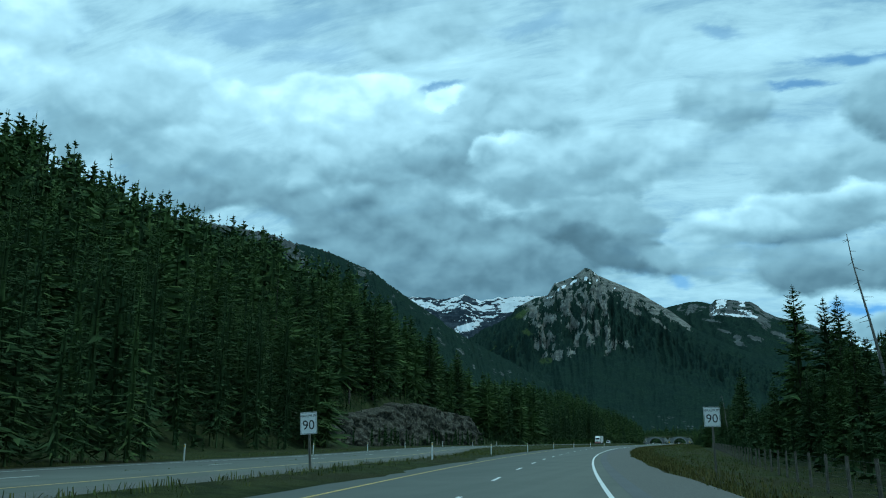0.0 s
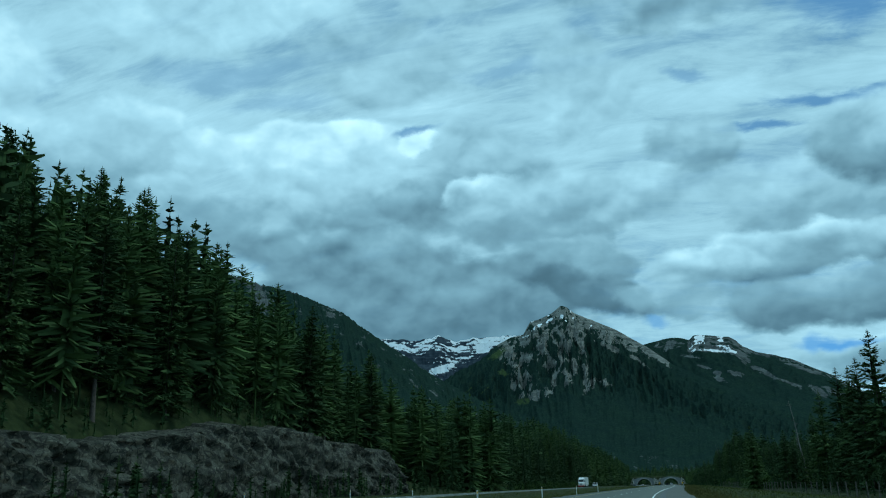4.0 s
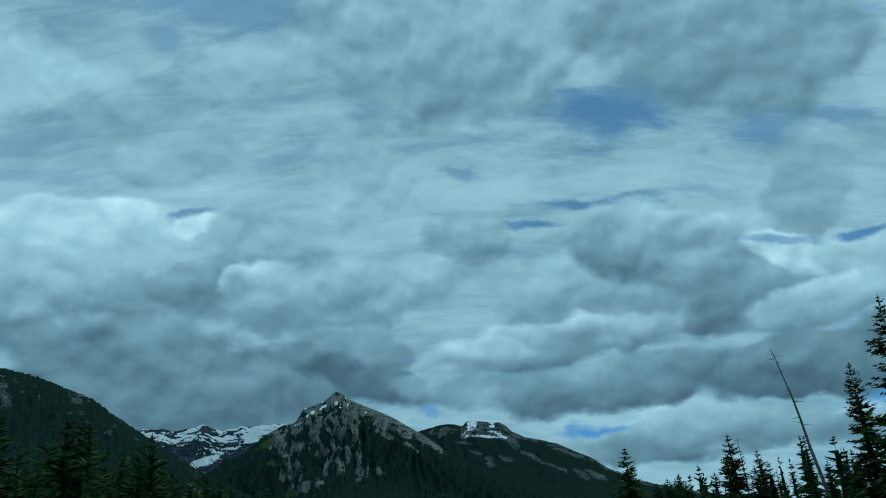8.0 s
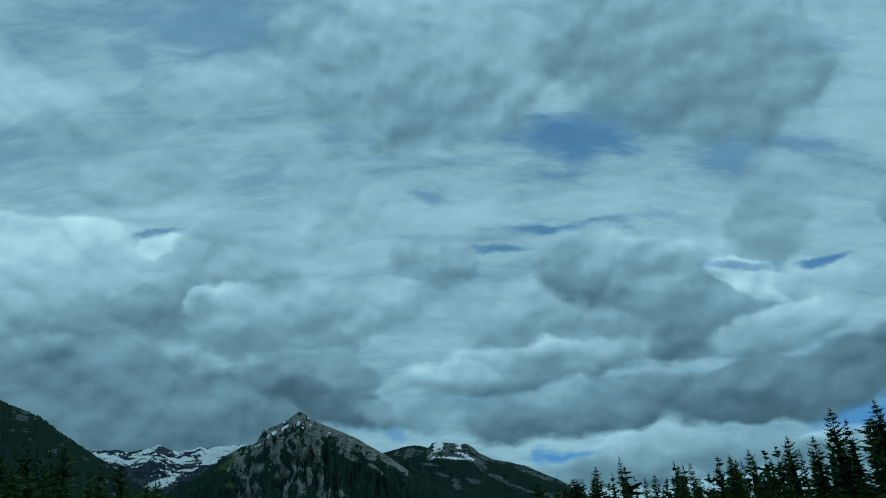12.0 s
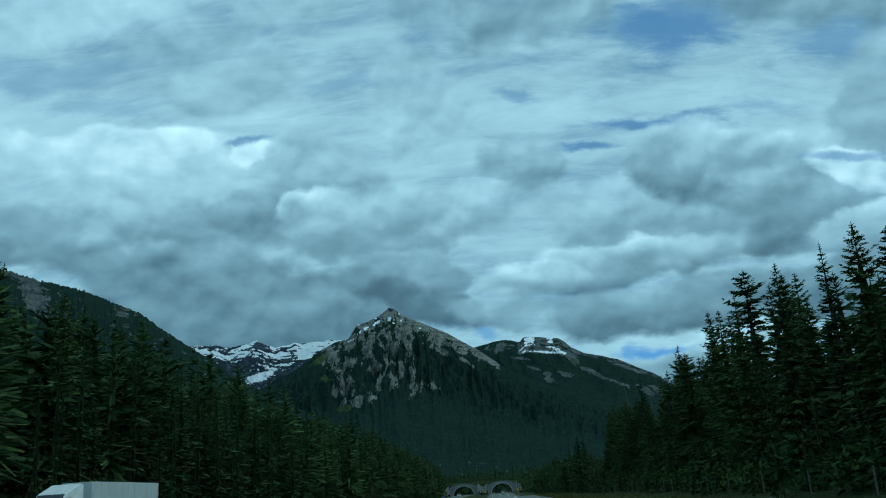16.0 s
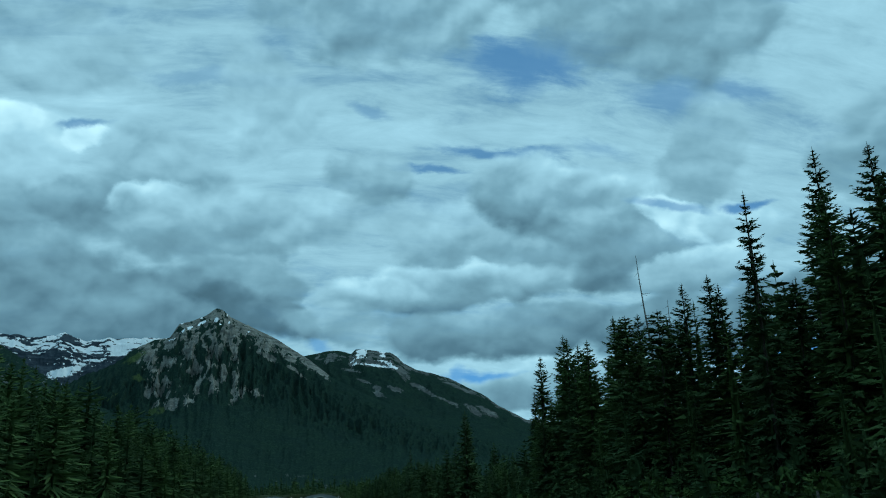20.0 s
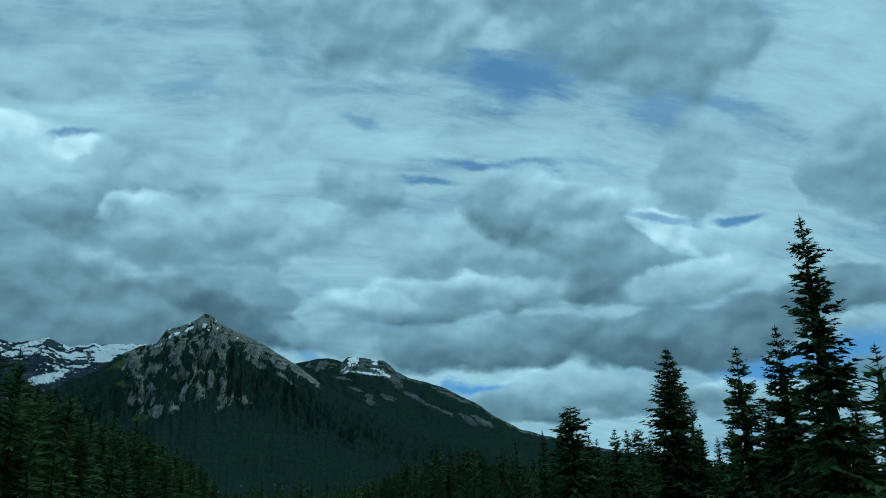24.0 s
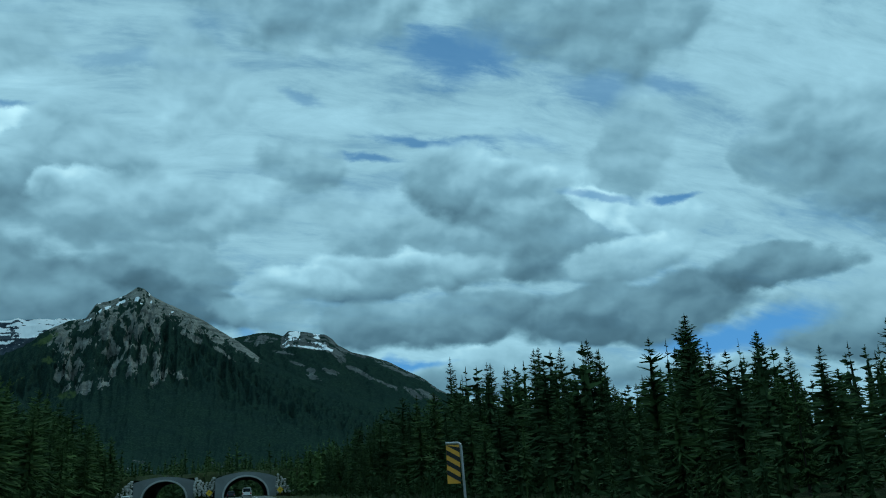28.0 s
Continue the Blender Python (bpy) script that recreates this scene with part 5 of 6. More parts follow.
def build_dry_grass():
    """Seeding, straw-coloured stalks close beside the shoulder."""
    rng = np.random.RandomState(37)
    n = 22000
    y = -420 + 680 * rng.rand(n)
    x = road_x(y) + 5.45 + np.abs(rng.randn(n)) * 1.5
    z = land(x, y)
    h = 0.12 + 0.20 * rng.rand(n)
    a, lean, w = rng.rand(n) * 6.283, (rng.rand(n) - 0.5) * 0.3, 0.007 + 0.010 * rng.rand(n)
    dx, dy = np.cos(a), np.sin(a)
    pts = np.zeros((n, 4, 3))
    for c, (s, t) in enumerate(((-1, 0), (1, 0), (1.6, 1), (-1.6, 1))):
        pts[:, c] = np.stack([x + dx * w * s - dy * lean * t, y + dy * w * s + dx * lean * t, z + h * t - 0.03 * (1 - t)], 1)
    ob = new("dry_grass", quads_mesh("dry_grass", pts.reshape(-1, 3), np.arange(4 * n).reshape(-1, 4), M["straw"]))
    tagged(ob, "straw-coloured seeding grass along the gravel shoulder", "grass", kind="stuff")


M["straw"] = needle_material("dry_grass_stalks", (0.085, 0.080, 0.026), (0.190, 0.160, 0.058))
build_dry_grass()
M["tuft"] = needle_material("grass_blades", (0.048, 0.080, 0.020), (0.120, 0.125, 0.042))
build_grass()


# ---- signs, posts, fence, barriers ----
def letters(text, size, mat, at, parent, name="lettering"):
    cu = bpy.data.curves.new("lettering", "FONT")
    cu.body, cu.size, cu.extrude = text, size, 0.002
    cu.align_x, cu.align_y = "CENTER", "CENTER"
    tmp = bpy.data.objects.new("lettering", cu)
    scene.collection.objects.link(tmp)
    bpy.context.view_layer.update()
    me = bpy.data.meshes.new_from_object(tmp.evaluated_get(bpy.context.evaluated_depsgraph_get()))
    bpy.data.objects.remove(tmp)
    me.materials.clear()
    me.materials.append(mat)
    ob = part(name, me, None, parent, "black lettering")
    ob.matrix_basis = pose(*at, 90, 0, 0)
    return ob


def speed_sign(x, y, mid, lean, turn):
    root = new("speed_limit_sign")
    z = float(land(x, y))
    top = mid + 0.48 - z
    bm = bmesh.new()
    box(bm, (-0.39, -0.02, top - 0.96), (0.39, 0.0, top), 0.008)
    panel = part("panel", bm, M["sign_white"], root, "white reflective panel")
    bm = bmesh.new()
    for lo, hi in (((-0.365, -0.026, top - 0.94), (0.365, -0.021, top - 0.925)), ((-0.365, -0.026, top - 0.035), (0.365, -0.021, top - 0.02)), ((-0.365, -0.026, top - 0.925), (-0.35, -0.021, top - 0.035)), ((0.35, -0.026, top - 0.925), (0.365, -0.021, top - 0.035))):
        box(bm, lo, hi)
    part("border", bm, M["black"], panel, "thin black border")
    letters("MAXIMUM", 0.165, M["black"], (0, -0.024, top - 0.17), panel)
    letters("90", 0.58, M["black"], (0, -0.024, top - 0.58), panel)
    bm = bmesh.new()
    box(bm, (-0.05, 0.003, -0.5), (0.05, 0.10, top - 0.1), 0.01)
    part("post", bm, M["wood"], root, "weathered square timber post")
    root.matrix_basis = Matrix.Translation((x, y, z)) @ pose(0, 0, 0, 0, lean, turn)
    tagged(root, "white maximum ninety speed limit sign on a timber post", "road sign", "speed limit signs")


speed_sign(-4.6, -389.0, 1.93, -4.0, 4)
speed_sign(12.7, -379.8, 2.42, -1.0, 4)


def hazard_marker(x, y, top):
    root = new("hazard_marker")
    z = float(land(x, y))
    h = top - z
    bm = bmesh.new()
    box(bm, (-0.20, -0.015, h - 1.0), (0.14, 0.0, h - 0.05), 0.006)
    panel = part("panel", bm, M["hazard"], root, "orange reflective panel")
    bm = bmesh.new()
    for k in range(5):
        zc = h - 1.02 + k * 0.245
        vs = [(-0.20, zc), (0.14, zc - 0.2), (0.14, zc - 0.08), (-0.20, zc + 0.12)]
        vs = [(a, min(max(b, h - 1.0), h - 0.05)) for a, b in vs]
        if len({b for _, b in vs}) > 2:
            bm.faces.new([bm.verts.new((a, -0.019, b)) for a, b in vs])
    r = bmesh.ops.extrude_face_region(bm, geom=bm.faces[:])
    bmesh.ops.translate(bm, vec=(0, 0.003, 0), verts=[v for v in r["geom"] if isinstance(v, bmesh.types.BMVert)])
    bmesh.ops.recalc_face_normals(bm, faces=bm.faces)
    part("stripes", bm, M["black"], panel, "slanted black stripes")
    bm = bmesh.new()
    rod(bm, (0.30, 0.03, -0.5), (0.19, 0.03, h - 0.06), 0.035)
    rod(bm, (0.19, 0.03, h - 0.06), (0.12, 0.03, h), 0.035)
    rod(bm, (0.12, 0.03, h), (-0.20, 0.03, h), 0.03)
    part("post", bm, M["steel"], root, "bent galvanised steel post")
    root.matrix_basis = pose(x, y, z, 0, 0, -4)
    tagged(root, "orange and black striped hazard marker on a bent steel post", "road sign")


hazard_marker(7.45, 296.4, 0.4)


def warning_sign(x, y, size):
    root = new("warning_sign")
    z = float(land(x, y))
    bm = bmesh.new()
    box(bm, (-size / 2, -0.02, -size / 2), (size / 2, 0, size / 2), 0.02, pose(0, 0, 1.9, 0, 45, 0))
    p = part("panel", bm, M["warn"], root, "yellow diamond panel")
    bm = bmesh.new()
    box(bm, (-0.05, -0.028, 1.6), (0.05, -0.022, 2.05))
    box(bm, (-0.18, -0.028, 2.02), (0.18, -0.022, 2.12))
    part("symbol", bm, M["black"], p, "dark symbol bars")
    bm = bmesh.new()
    box(bm, (-0.05, 0.002, -0.5), (0.05, 0.1, 2.3), 0.01)
    part("post", bm, M["wood"], root)
    root.matrix_basis = pose(x, y, z)
    tagged(root, "yellow diamond warning sign beside the crossing portal", "road sign", "portal warning signs")


warning_sign(-8.2, 556.0, 1.5)
warning_sign(13.4, 556.0, 1.5)


def delineator():
    root = new("delineator_post")
    bm = bmesh.new()
    box(bm, (-0.05, -0.02, -0.3), (0.05, 0.02, 1.15), 0.012)
    part("stake", bm, M["sign_white"], root)
    bm = bmesh.new()
    box(bm, (-0.04, -0.027, 0.95), (0.04, -0.021, 1.08))
    part("reflector", bm, M["warn"], root, "amber reflector")
    return tagged(root, "slim white delineator post at the road edge", "marker post", "delineator posts")


first = delineator()
spots = [(float(road_x(y)) - 8.6, y) for y in (-369, -338, -305, -272, -240, -208, -176)] + [(float(far_x(y)) - 7.0, y) for y in (-372, -342, -312, -282, -252, -222, -192)]
for k, (x, y) in enumerate(spots):
    m = pose(x, y, float(land(x, y)))
    if k == 0:
        first.matrix_basis = m
    else:
        copy_thing(first, m)


def build_fence():
    """Page-wire fence on timber posts; the wire hangs between neighbouring posts."""
    bm = bmesh.new()
    rod(bm, (0, 0, -0.5), (0, 0, 1.55), 0.07, 0.06, 8)
    post_me = bm_mesh("post", bm, M["wood"])
    root = new("fence")
    tagged(root, "tall wildlife fence of wire mesh on weathered timber posts", "fence")
    ys = np.arange(-432, 175, 5.0)
    rng = random.Random(8)
    for y in ys:
        x = float(fence_x(y))
        ob = part("post", post_me, None, root)
        ob.matrix_basis = pose(x, y, float(land(x, y)), rng.uniform(-2, 2), rng.uniform(-2, 2), rng.uniform(0, 90))
    for level in (0.2, 0.5, 0.8, 1.1, 1.42):
        co, q = [], []
        for y in ys:
            x = float(fence_x(y)) - 0.08
            z = float(land(x, y)) + level
            co += [(x - 0.002, y, z - 0.003), (x + 0.002, y, z - 0.003), (x, y, z + 0.003)]
        for k in range(len(ys) - 1):
            a, b = 3 * k, 3 * k + 3
            q += [(a, a + 1, b + 1, b), (a + 1, a + 2, b + 2, b + 1), (a + 2, a, b, b + 2)]
        part("wire", quads_mesh("wire", co, q, M["black"]), None, root, "thin steel wire")


build_fence()


def barrier_mesh(length, ramp=False):
    out = [(-0.30, 0), (-0.30, 0.08), (-0.12, 0.33), (-0.08, 0.82), (0.08, 0.82), (0.12, 0.33), (0.30, 0.08), (0.30, 0)]
    bm = bmesh.new()
    vs = prism(bm, out, 0.012, length - 0.012)
    if ramp:
        for v in bm.verts:
            if v.co.y > length / 2 and v.co.z > 0.3:
                v.co.z *= 0.55
                v.co.y -= 0.5 * (v.co.z - 0.2)
    for yy in (length * 0.28, length * 0.72):
        box(bm, (-0.45, yy - 0.2, -0.03), (-0.285, yy + 0.2, 0.05))
    bmesh.ops.bevel(bm, geom=[e for e in bm.edges if e.is_manifold and e.calc_face_angle(0) > 0.5], offset=0.012, segments=1, affect="EDGES")
    return bm_mesh("body", bm, M["concrete"])


def barriers(off, y0, n, step, group):
    """A row of precast barrier units, the last one tapered down."""
    body, last = barrier_mesh(step), barrier_mesh(step, True)
    bm = bmesh.new()
    rod(bm, (-0.10, step / 2 - 0.9, 0.62), (-0.155, step / 2 - 0.9, 0.62), 0.035, seg=8)
    eye = bm_mesh("lifting_eye", bm, M["black"])
    rng = random.Random(3)
    for k in range(n):
        y = y0 + k * step
        x = float(road_x(y)) + off + rng.uniform(-0.025, 0.025)
        root = new("concrete_barrier")
        part("body", last if k == n - 1 else body, None, root)
        if k < n - 1:
            part("lifting_eye", eye, None, root, "dark lifting socket")
        root.matrix_basis = pose(x, y, float(road_z(y)) - 0.10, 0, 0, rng.uniform(-0.4, 0.4))
        tagged(root, "pale stained precast concrete barrier unit on the shoulder", "barrier", group)


barriers(4.75, -65.0, 20, 3.0, "shoulder barriers")
barriers(4.3, 254.0, 19, 3.0, "far shoulder barriers")


# ---- vehicles ----
def wheel(parent, x, y, r, w):
    bm = bmesh.new()
    rod(bm, (x - w / 2, y, r), (x + w / 2, y, r), r, seg=20)
    bmesh.ops.bevel(bm, geom=[e for e in bm.edges if abs(e.verts[0].co.x - e.verts[1].co.x) < 1e-4], offset=0.03, segments=2, affect="EDGES")
    wh = part("tyre", bm, M["rubber"], parent)
    bm = bmesh.new()
    rod(bm, (x - w / 2 - 0.01, y, r), (x + w / 2 + 0.01, y, r), r * 0.6, seg=14)
    part("rim", bm, M["steel"], wh, "grey wheel rim")


def car(name, x, y, heading, length, width, height, paint, label, boxy=0.0):
    """A car or van: lower body, cabin, windows, wheels and lamps. It faces along +y before it is turned."""
    root = new(name)
    L, W, H = length / 2, width / 2, height
    waist = H * 0.56
    side = [(-L, 0.32), (-L, waist * 0.95), (-L * 0.93, waist), (L * 0.55, waist), (L * 0.96, waist * 0.86), (L, waist * 0.7), (L, 0.3), (L * 0.8, 0.24), (-L * 0.85, 0.24)]

    def hull(outline, half, taper):
        bm = bmesh.new()
        prism(bm, outline, -half, half)
        lo = min(z for _, z in outline)
        hi = max(z for _, z in outline)
        for v in bm.verts:
            v.co = Vector((v.co.y * (1 - taper * (v.co.z - lo) / (hi - lo)), v.co.x, v.co.z))
        bmesh.ops.recalc_face_normals(bm, faces=bm.faces)
        bmesh.ops.bevel(bm, geom=bm.edges[:], offset=0.05, segments=2, affect="EDGES")
        return bm

    part("body", hull(side, W, 0.04), paint, root)
    back = -L * (0.97 if boxy else 0.80)
    nose = L * (0.42 + 0.1 * boxy)
    roof = [(back, waist - 0.02), (back + 0.12 * (1 - boxy) * 3 + 0.03, H), (nose - H * 0.38, H), (nose, waist - 0.02)]
    part("cabin", hull(roof, W * 0.96, 0.16), paint, root)
    bm = bmesh.new()
    for zz in ((waist + 0.06, H - 0.12),):
        box(bm, (-W * 0.78, back - 0.02 + 0.12 * (1 - boxy), zz[0]), (W * 0.78, back + 0.10, zz[1]), 0.03)
    part("rear_window", bm, M["glass"], root, "dark rear window")
    bm = bmesh.new()
    sl = [(nose - H * 0.36 + 0.05, H - 0.10), (nose + 0.03, waist + 0.03), (nose - 0.03, waist + 0.02), (nose - H * 0.36 - 0.02, H - 0.10)]
    prism(bm, sl, -W * 0.78, W * 0.78)
    for v in bm.verts:
        v.co = Vector((v.co.y, v.co.x, v.co.z))
    bmesh.ops.recalc_face_normals(bm, faces=bm.faces)
    part("windscreen", bm, M["glass"], root, "dark windscreen")
    for s in (-1, 1):
        bm = bmesh.new()
        box(bm, (s * W * 0.885 - 0.03, back + 0.4, waist + 0.05), (s * W * 0.885 + 0.03, nose - H * 0.3, H - 0.14), 0.02)
        part("side_window", bm, M["glass"], root, "dark side window")
        for yy in (-L * 0.62, L * 0.62):
            wheel(root, s * (W - 0.10), yy, 0.34, 0.22)
        bm = bmesh.new()
        box(bm, (s * W * 0.82 - 0.11, -L - 0.02, waist * 0.62), (s * W * 0.82 + 0.11, -L + 0.08, waist * 0.92), 0.02)
        part("tail_lamp", bm, M["lamp_red"], root, "red tail lamp")
        bm = bmesh.new()
        box(bm, (s * W * 0.76 - 0.16, L - 0.06, waist * 0.62), (s * W * 0.76 + 0.16, L + 0.02, waist * 0.82), 0.02)
        part("headlamp", bm, M["lamp_clear"], root, "clear headlamp")
    bm = bmesh.new()
    box(bm, (-W * 0.95, -L - 0.07, 0.34), (W * 0.95, -L + 0.05, 0.56), 0.03)
    box(bm, (-W * 0.95, L - 0.05, 0.30), (W * 0.95, L + 0.06, 0.52), 0.03)
    part("bumpers", bm, M["black"], root, "dark bumpers")
    root.matrix_basis = pose(x, y, float(road_z(y)) + 0.025, 0, 0, heading)
    return tagged(root, label, "car")


def truck(x, y, heading):
    """Tractor with a box trailer. The nose is at y = 0 and it faces +y before it is turned."""
    root = new("truck")

    def b(name, lo, hi, mat, bev, label="", parent=None):
        bm = bmesh.new()
        box(bm, lo, hi, bev)
        return part(name, bm, mat, parent or root, label)

    trailer = b("trailer", (-1.3, -21.5, 1.15), (1.3, -7.2, 4.1), M["trailer"], 0.04, "pale grey box trailer")
    for k in range(11):
        yy = -21.2 + k * 1.36
        for s in (-1, 1):
            b("panel_rib", (s * 1.305 - 0.012, yy, 1.25), (s * 1.305 + 0.012, yy + 0.05, 4.02), M["trailer"], 0.0, parent=trailer)
    b("side_rail", (-1.32, -21.5, 1.02), (1.32, -7.2, 1.15), M["steel"], 0.02, "steel lower rail", trailer)
    b("side_skirt", (-1.25, -16.5, 0.45), (1.25, -9.5, 1.02), M["trailer"], 0.03, parent=trailer)
    b("frame", (-0.5, -9.0, 0.7), (0.5, -0.6, 1.05), M["black"], 0.02, "dark chassis")
    bm = bmesh.new()
    out = [(-6.0, 1.0), (-6.0, 3.9), (-5.4, 3.95), (-3.2, 3.2), (-2.35, 2.15), (-0.25, 1.75), (-0.05, 0.95), (-0.3, 0.6), (-3.0, 0.6)]
    prism(bm, out, -1.2, 1.2)
    for v in bm.verts:
        v.co = Vector((v.co.y * (0.82 if v.co.x > -1 else 1.0), v.co.x, v.co.z))
    bmesh.ops.recalc_face_normals(bm, faces=bm.faces)
    bmesh.ops.bevel(bm, geom=bm.edges[:], offset=0.07, segments=2, affect="EDGES")
    cab = part("cab", bm, M["car_white"], root, "white cab and bonnet")
    bm = bmesh.new()
    prism(bm, [(-3.12, 3.1), (-2.33, 2.2), (-2.38, 2.16), (-3.2, 3.08)], -1.05, 1.05)
    for v in bm.verts:
        v.co = Vector((v.co.y, v.co.x + 0.03, v.co.z + 0.05))
    bmesh.ops.recalc_face_normals(bm, faces=bm.faces)
    part("windscreen", bm, M["glass"], cab, "dark windscreen")
    for s in (-1, 1):
        b("side_window", (s * 1.2 - 0.02, -3.9, 2.15), (s * 1.2 + 0.02, -3.0, 2.85), M["glass"], 0.01, "dark door window", cab)
        b("fender", (s * 1.0 - 0.26, -2.1, 0.5), (s * 1.0 + 0.26, -0.35, 1.25), M["red"], 0.08, "red front fender", cab)
        b("headlamp", (s * 0.92 - 0.16, -0.36, 0.95), (s * 0.92 + 0.16, -0.28, 1.22), M["lamp_clear"], 0.02, "clear headlamp", cab)
        b("mirror", (s * 1.5 - 0.1, -2.7, 2.2), (s * 1.5 + 0.1, -2.55, 2.8), M["black"], 0.03, "dark wing mirror", cab)
    b("grille", (-0.55, -0.12, 0.85), (0.55, 0.0, 1.6), M["steel"], 0.03, "chrome grille", cab)
    b("bumper", (-1.2, -0.25, 0.35), (1.2, 0.12, 0.7), M["red"], 0.05, "red front bumper", cab)
    for yy in (-1.3, -7.0, -8.3, -18.6, -19.8):
        for s in (-1, 1):
            wheel(root, s * 1.03, yy, 0.5, 0.42)
    root.matrix_basis = pose(x, y, float(road_z(y)) + 0.025, 0, 0, heading)
    tagged(root, "white truck with red bumper pulling a pale box trailer", "truck")


truck(float(far_x(64)) - 3.2, 38.5, 180)
car("suv", float(far_x(50)) + 2.4, 42.0, 180, 4.7, 1.9, 1.75, M["car_white"], "white sport utility vehicle on the far carriageway", 1.0)
car("van", float(road_x(470)) - 0.1, 470.0, 0, 5.2, 2.0, 2.1, M["car_white"], "white passenger van on the road before the portal", 1.0)
car("pickup", float(road_x(505)) - 3.9, 505.0, 0, 4.8, 1.9, 1.6, M["car_dark"], "dark car on the road before the portal", 0.4)
car("hatchback", float(far_x(470)) + 1.5, 470.0, 180, 4.3, 1.8, 1.5, M["car_white"], "white car on the far carriageway", 0.3)
car("suv", float(far_x(395)) - 1.8, 395.0, 180, 4.6, 1.85, 1.65, M["car_blue"], "dark blue vehicle on the far carriageway", 0.8)


# ---- single trees ----
MODELS = conifer_models()


def stand(*trees):
    """Trees that stand out by their height or shape: x, y, height of the top above the road's level, kind."""
    for x, y, top, k in trees:
        plant(MODELS[k], x, y, top - float(land(x, y)), random.uniform(0, 360), random.uniform(0.95, 1.12))


# first bend
stand((24.0, -321.0, 19.2, 4), (25.0, -335.0, 15.4, 4), (25.6, -339.0, 15.0, 0), (26.0, -330.0, 13.0, 4), (24.5, -345.0, 10.5, 2), (22.5, -338.0, 8.0, 6), (23.0, -352.0, 7.0, 2), (21.0, -322.0, 8.5, 6), (24.0, -218.6, 18.1, 4), (24.5, -207.4, 16.4, 4), (24.6, -193.7, 16.8, 4), (24.0, -204.8, 15.6, 2), (25.0, -175.3, 15.5, 6))
stand((24.0, -171.7, 12.2, 0), (21.5, -153.8, 10.5, 2), (17.8, -131.5, 12.8, 2), (31.0, -104.0, 12.0, 0), (29.0, -109.0, 11.0, 4))
stand((26.0, -73.0, 10.6, 4), (28.0, -62.0, 10.6, 4), (25.5, -79.0, 9.8, 4), (29.0, -52.0, 11.2, 4), (27.5, -67.0, 9.8, 4), (30.0, -45.0, 11.8, 0), (24.5, -86.0, 8.8, 4))
# tall wood along the straight
stand((30.0, -4.9, 17.9, 5), (30.5, -14.1, 13.8, 1), (30.0, -20.1, 13.4, 0), (31.0, -27.6, 12.6, 5), (30.0, -33.7, 12.8, 1), (34.0, 66.0, 22.0, 4), (31.0, 61.0, 19.5, 4), (30.5, 72.2, 24.1, 3))
stand((31.4, 93.6, 23.6, 0), (33.4, 124.0, 23.8, 1), (33.0, 118.0, 21.5, 0), (35.5, 128.0, 22.0, 4), (36.0, 121.0, 21.0, 2), (34.5, 112.0, 20.0, 1), (27.0, 133.0, 16.5, 1), (27.5, 137.4, 14.8, 2))
stand((27.0, 174.4, 18.0, 0), (27.0, 164.4, 18.6, 4), (27.0, 159.3, 16.6, 4), (27.5, 149.5, 17.5, 0), (27.0, 146.4, 16.7, 4), (28.6, 169.5, 14.6, 4), (28.8, 155.0, 14.8, 4), (29.2, 178.5, 13.5, 0), (28.5, 162.0, 15.2, 0))
stand((28.0, 37.0, 18.9, 4), (27.5, 31.0, 16.8, 0), (27.0, 41.0, 18.6, 5), (28.0, 57.0, 19.0, 4), (27.0, 76.0, 18.5, 0), (26.5, 93.2, 17.6, 3), (26.8, 90.2, 17.4, 3), (26.5, 97.8, 15.5, 0), (26.6, 103.0, 16.9, 4))
# open stretch with scattered spruces
stand((24.0, 210.2, 13.8, 0), (20.9, 194.3, 13.6, 4), (22.7, 224.2, 10.0, 2), (25.0, 228.9, 10.8, 2), (25.0, 219.8, 9.3, 2), (25.5, 216.2, 9.7, 2), (25.0, 240.6, 6.6, 2), (25.0, 261.7, 8.5, 1), (29.6, 264.4, 10.3, 5), (20.5, 237.5, 8.0, 7), (23.8, 243.5, 6.4, 6))
# dense low wood before the crossing
stand((38.0, 422.2, 22.0, 5), (38.0, 396.7, 17.1, 1), (38.5, 376.4, 16.1, 0), (38.0, 367.5, 14.6, 1), (38.0, 359.4, 14.1, 0), (38.5, 339.1, 12.7, 2), (38.0, 335.2, 9.7, 5), (38.0, 328.4, 9.3, 0), (64.9, 386.3, 21.6, 2))
# hillside and far side of the road
stand((-72.9, -229.5, 45.6, 0), (-71.9, -219.7, 46.0, 1), (-91.2, -227.2, 54.9, 2))
stand((-50.0, 102.4, 26.0, 0), (-51.0, 95.8, 23.4, 2), (-50.0, 91.3, 23.0, 4), (-50.0, 108.6, 23.6, 1), (-49.0, 118.1, 21.3, 0), (-50.0, 144.1, 24.3, 2), (-50.5, 134.6, 23.8, 1), (-48.0, 45.5, 25.7, 0), (-48.0, 67.4, 26.8, 4), (-49.0, 91.4, 25.7, 1))


def verge_trees(n, x0, x1, y0, y1, low, high, seed, rel=False, kinds=(0, 1, 4, 5, 0, 3)):
    rng = random.Random(seed)
    for k in range(n):
        y = y0 + (y1 - y0) * (k + rng.random()) / n
        x = rng.uniform(x0, x1) + (float(road_x(y)) if rel else 0)
        plant(MODELS[rng.choice(kinds)], x, y, rng.uniform(low, high), rng.uniform(0, 360), rng.uniform(0.95, 1.2), lean=rng.uniform(-1.5, 1.5))


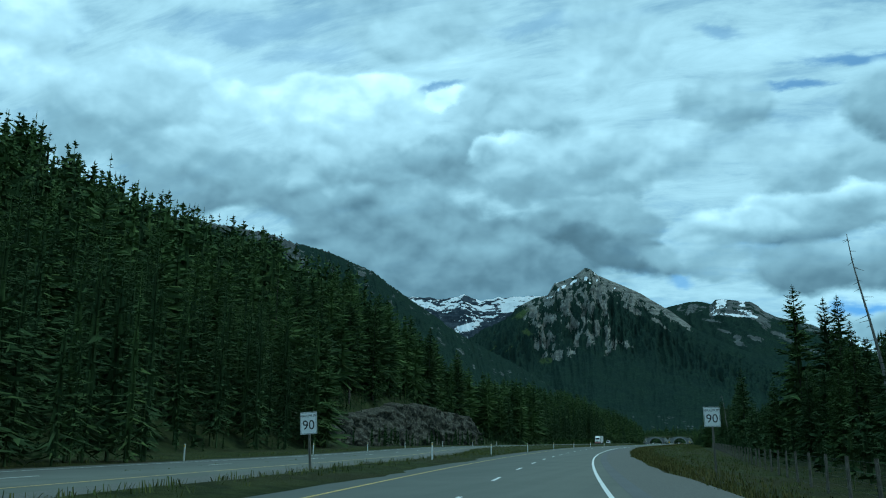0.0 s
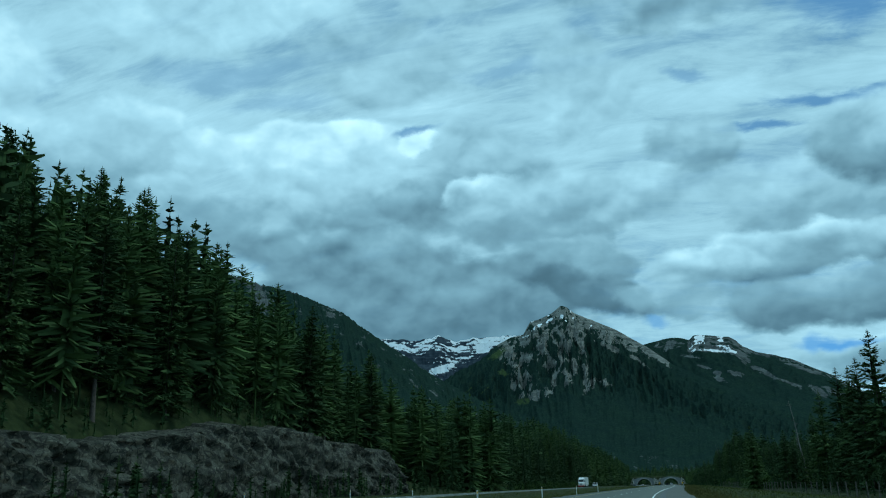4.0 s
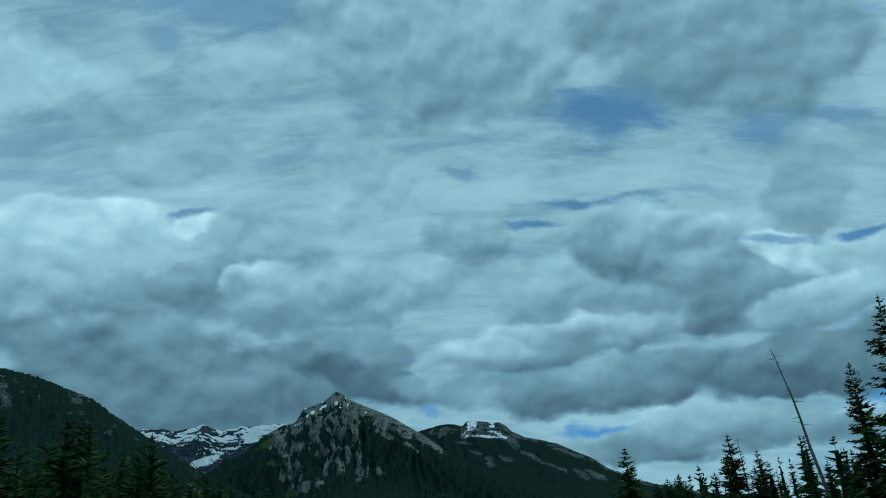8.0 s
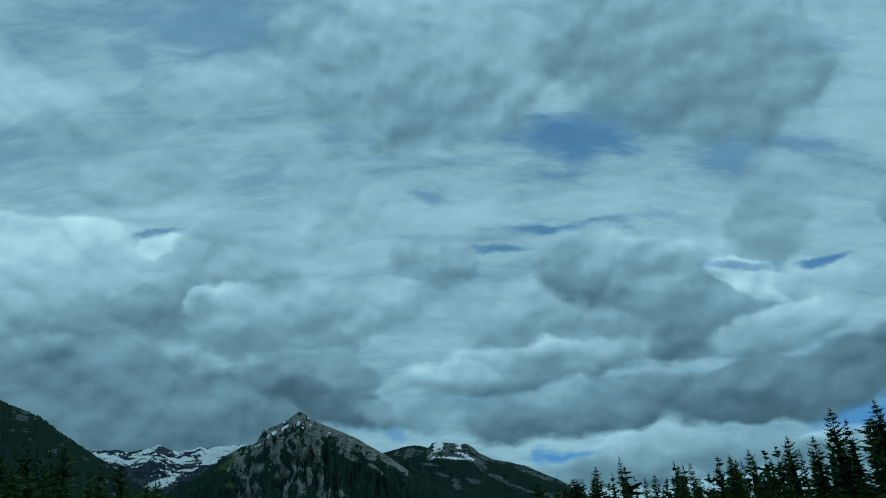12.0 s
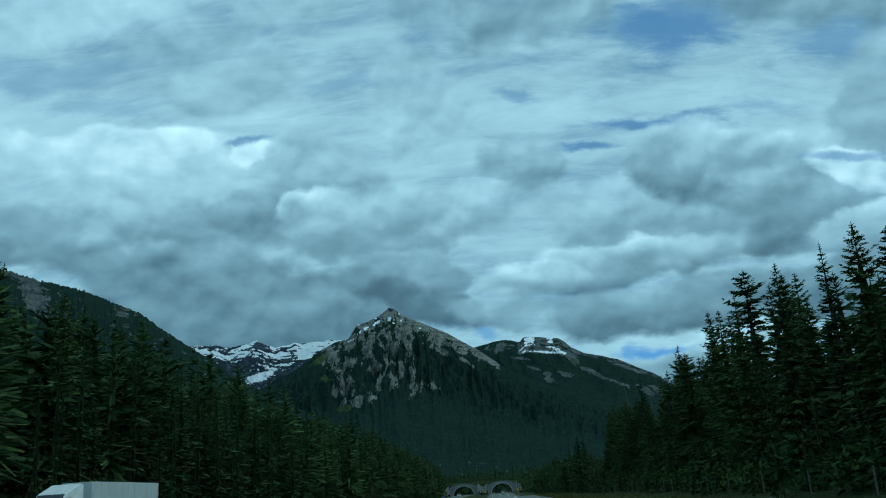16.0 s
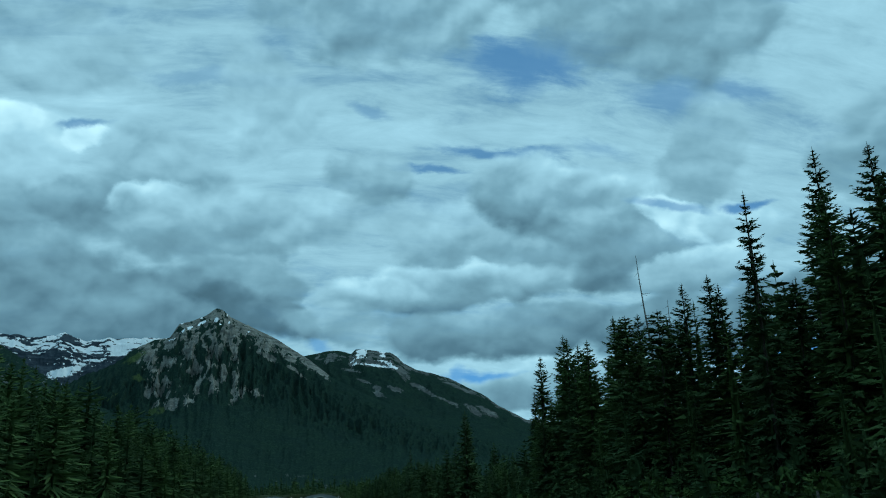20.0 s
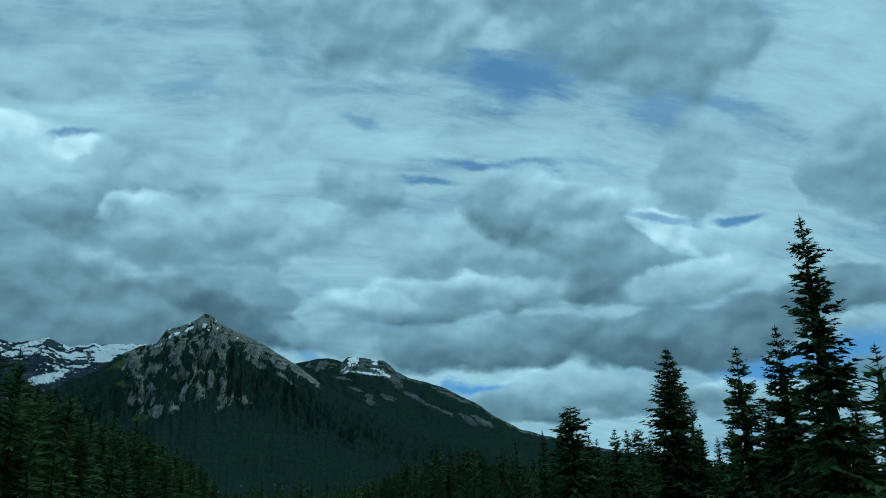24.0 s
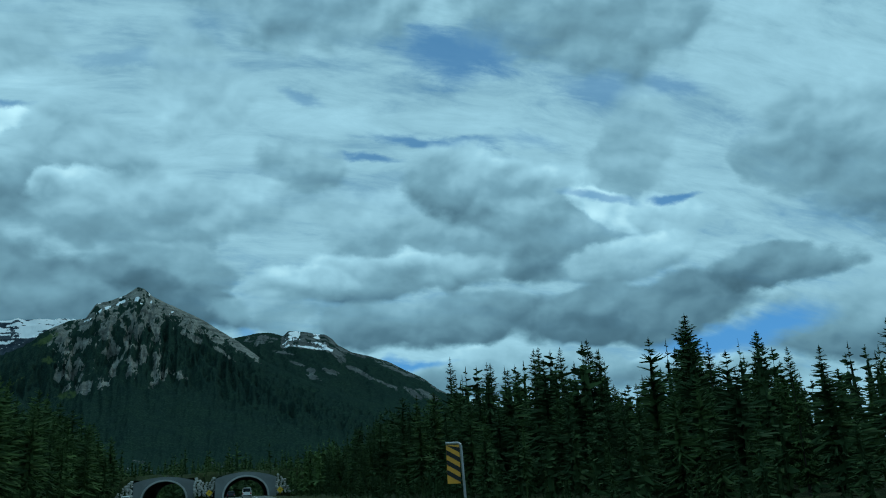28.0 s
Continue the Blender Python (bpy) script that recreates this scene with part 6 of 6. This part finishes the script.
verge_trees(22, 23, 34, -400, -290, 6, 12, 1)
verge_trees(30, 22, 32, -290, -60, 6, 10, 2, False, (2, 6, 4, 0))
verge_trees(18, 23, 32, -60, 0, 7, 12, 9)
verge_trees(54, 25, 32, 5, 172, 11, 19, 3)
verge_trees(26, 24, 32, 122, 184, 10, 15, 13)
verge_trees(26, 23, 34, 180, 300, 4, 7.5, 4, False, (2, 6, 7, 4))
verge_trees(14, 30, 42, 300, 350, 6, 8.5, 5)
verge_trees(14, 25, 30, -112, -78, 8.5, 10.8, 21)
verge_trees(16, 27, 33, -75, -22, 8.5, 11, 26)
verge_trees(16, 27, 34, 205, 262, 7, 10.5, 25)
verge_trees(18, 34, 48, 350, 470, 12, 18, 8)
verge_trees(16, -68, -59.5, -285, -140, 17, 25, 6, True)
verge_trees(12, -50, -44, -60, 300, 14, 25, 7, True)


def snag(x, y, tip_x, tip_y, tip, r, label, seed, limbs=26):
    """A leaning dead trunk with short broken limbs."""
    rng = random.Random(seed)
    root = new("dead_tree")
    z = float(land(x, y))
    a, b = Vector((0, 0, -0.3)), Vector((tip_x - x, tip_y - y, tip - z))
    bm = bmesh.new()
    n = 8
    pts = [a.lerp(b, k / n) + Vector((rng.uniform(-0.08, 0.08), rng.uniform(-0.08, 0.08), 0)) + Vector((0, 0, 0.35 * math.sin(3.14 * k / n))) for k in range(n + 1)]
    for k in range(n):
        rod(bm, pts[k], pts[k + 1], r * (1 - k / n) + 0.02, r * (1 - (k + 1) / n) + 0.02, 7)
    trunk = part("trunk", bm, M["dead"], root)
    for k in range(limbs):
        f = rng.uniform(0.45, 0.98)
        p = pts[int(f * n)].lerp(pts[min(n, int(f * n) + 1)], f * n - int(f * n))
        ang = rng.uniform(0, 6.283)
        ln = rng.uniform(0.4, 1.5) * (1.15 - f * 0.7)
        q = p + Vector((math.cos(ang) * ln, math.sin(ang) * ln, rng.uniform(-0.5, 0.15) * ln))
        bm = bmesh.new()
        rod(bm, p, q, 0.025, 0.008, 4)
        part("limb", bm, M["dead"], trunk)
    root.matrix_basis = pose(x, y, z)
    tagged(root, label, "dead tree", "dead trees")


snag(22.9, -168.5, 21.6, -166.2, 14.5, 0.16, "leaning bare dead trunk standing among spruces", 1)
snag(27.8, 139.5, 25.2, 137.0, 19.6, 0.17, "long leaning dead trunk with broken grey limbs", 2)
snag(31.6, 147.0, 31.9, 146.8, 18.3, 0.13, "straight grey dead trunk at the forest edge", 3)
snag(24.6, -364.0, 22.5, -363.5, 15.0, 0.15, "bare leaning dead trunk with thin broken limbs", 4)
snag(34.0, -121.7, 33.9, -121.5, 14.1, 0.12, "thin upright dead spruce with bare twigs", 5, 40)
snag(25.6, -142.0, 25.4, -142.2, 9.5, 0.1, "thin upright dead spruce with bare twigs", 6, 20)
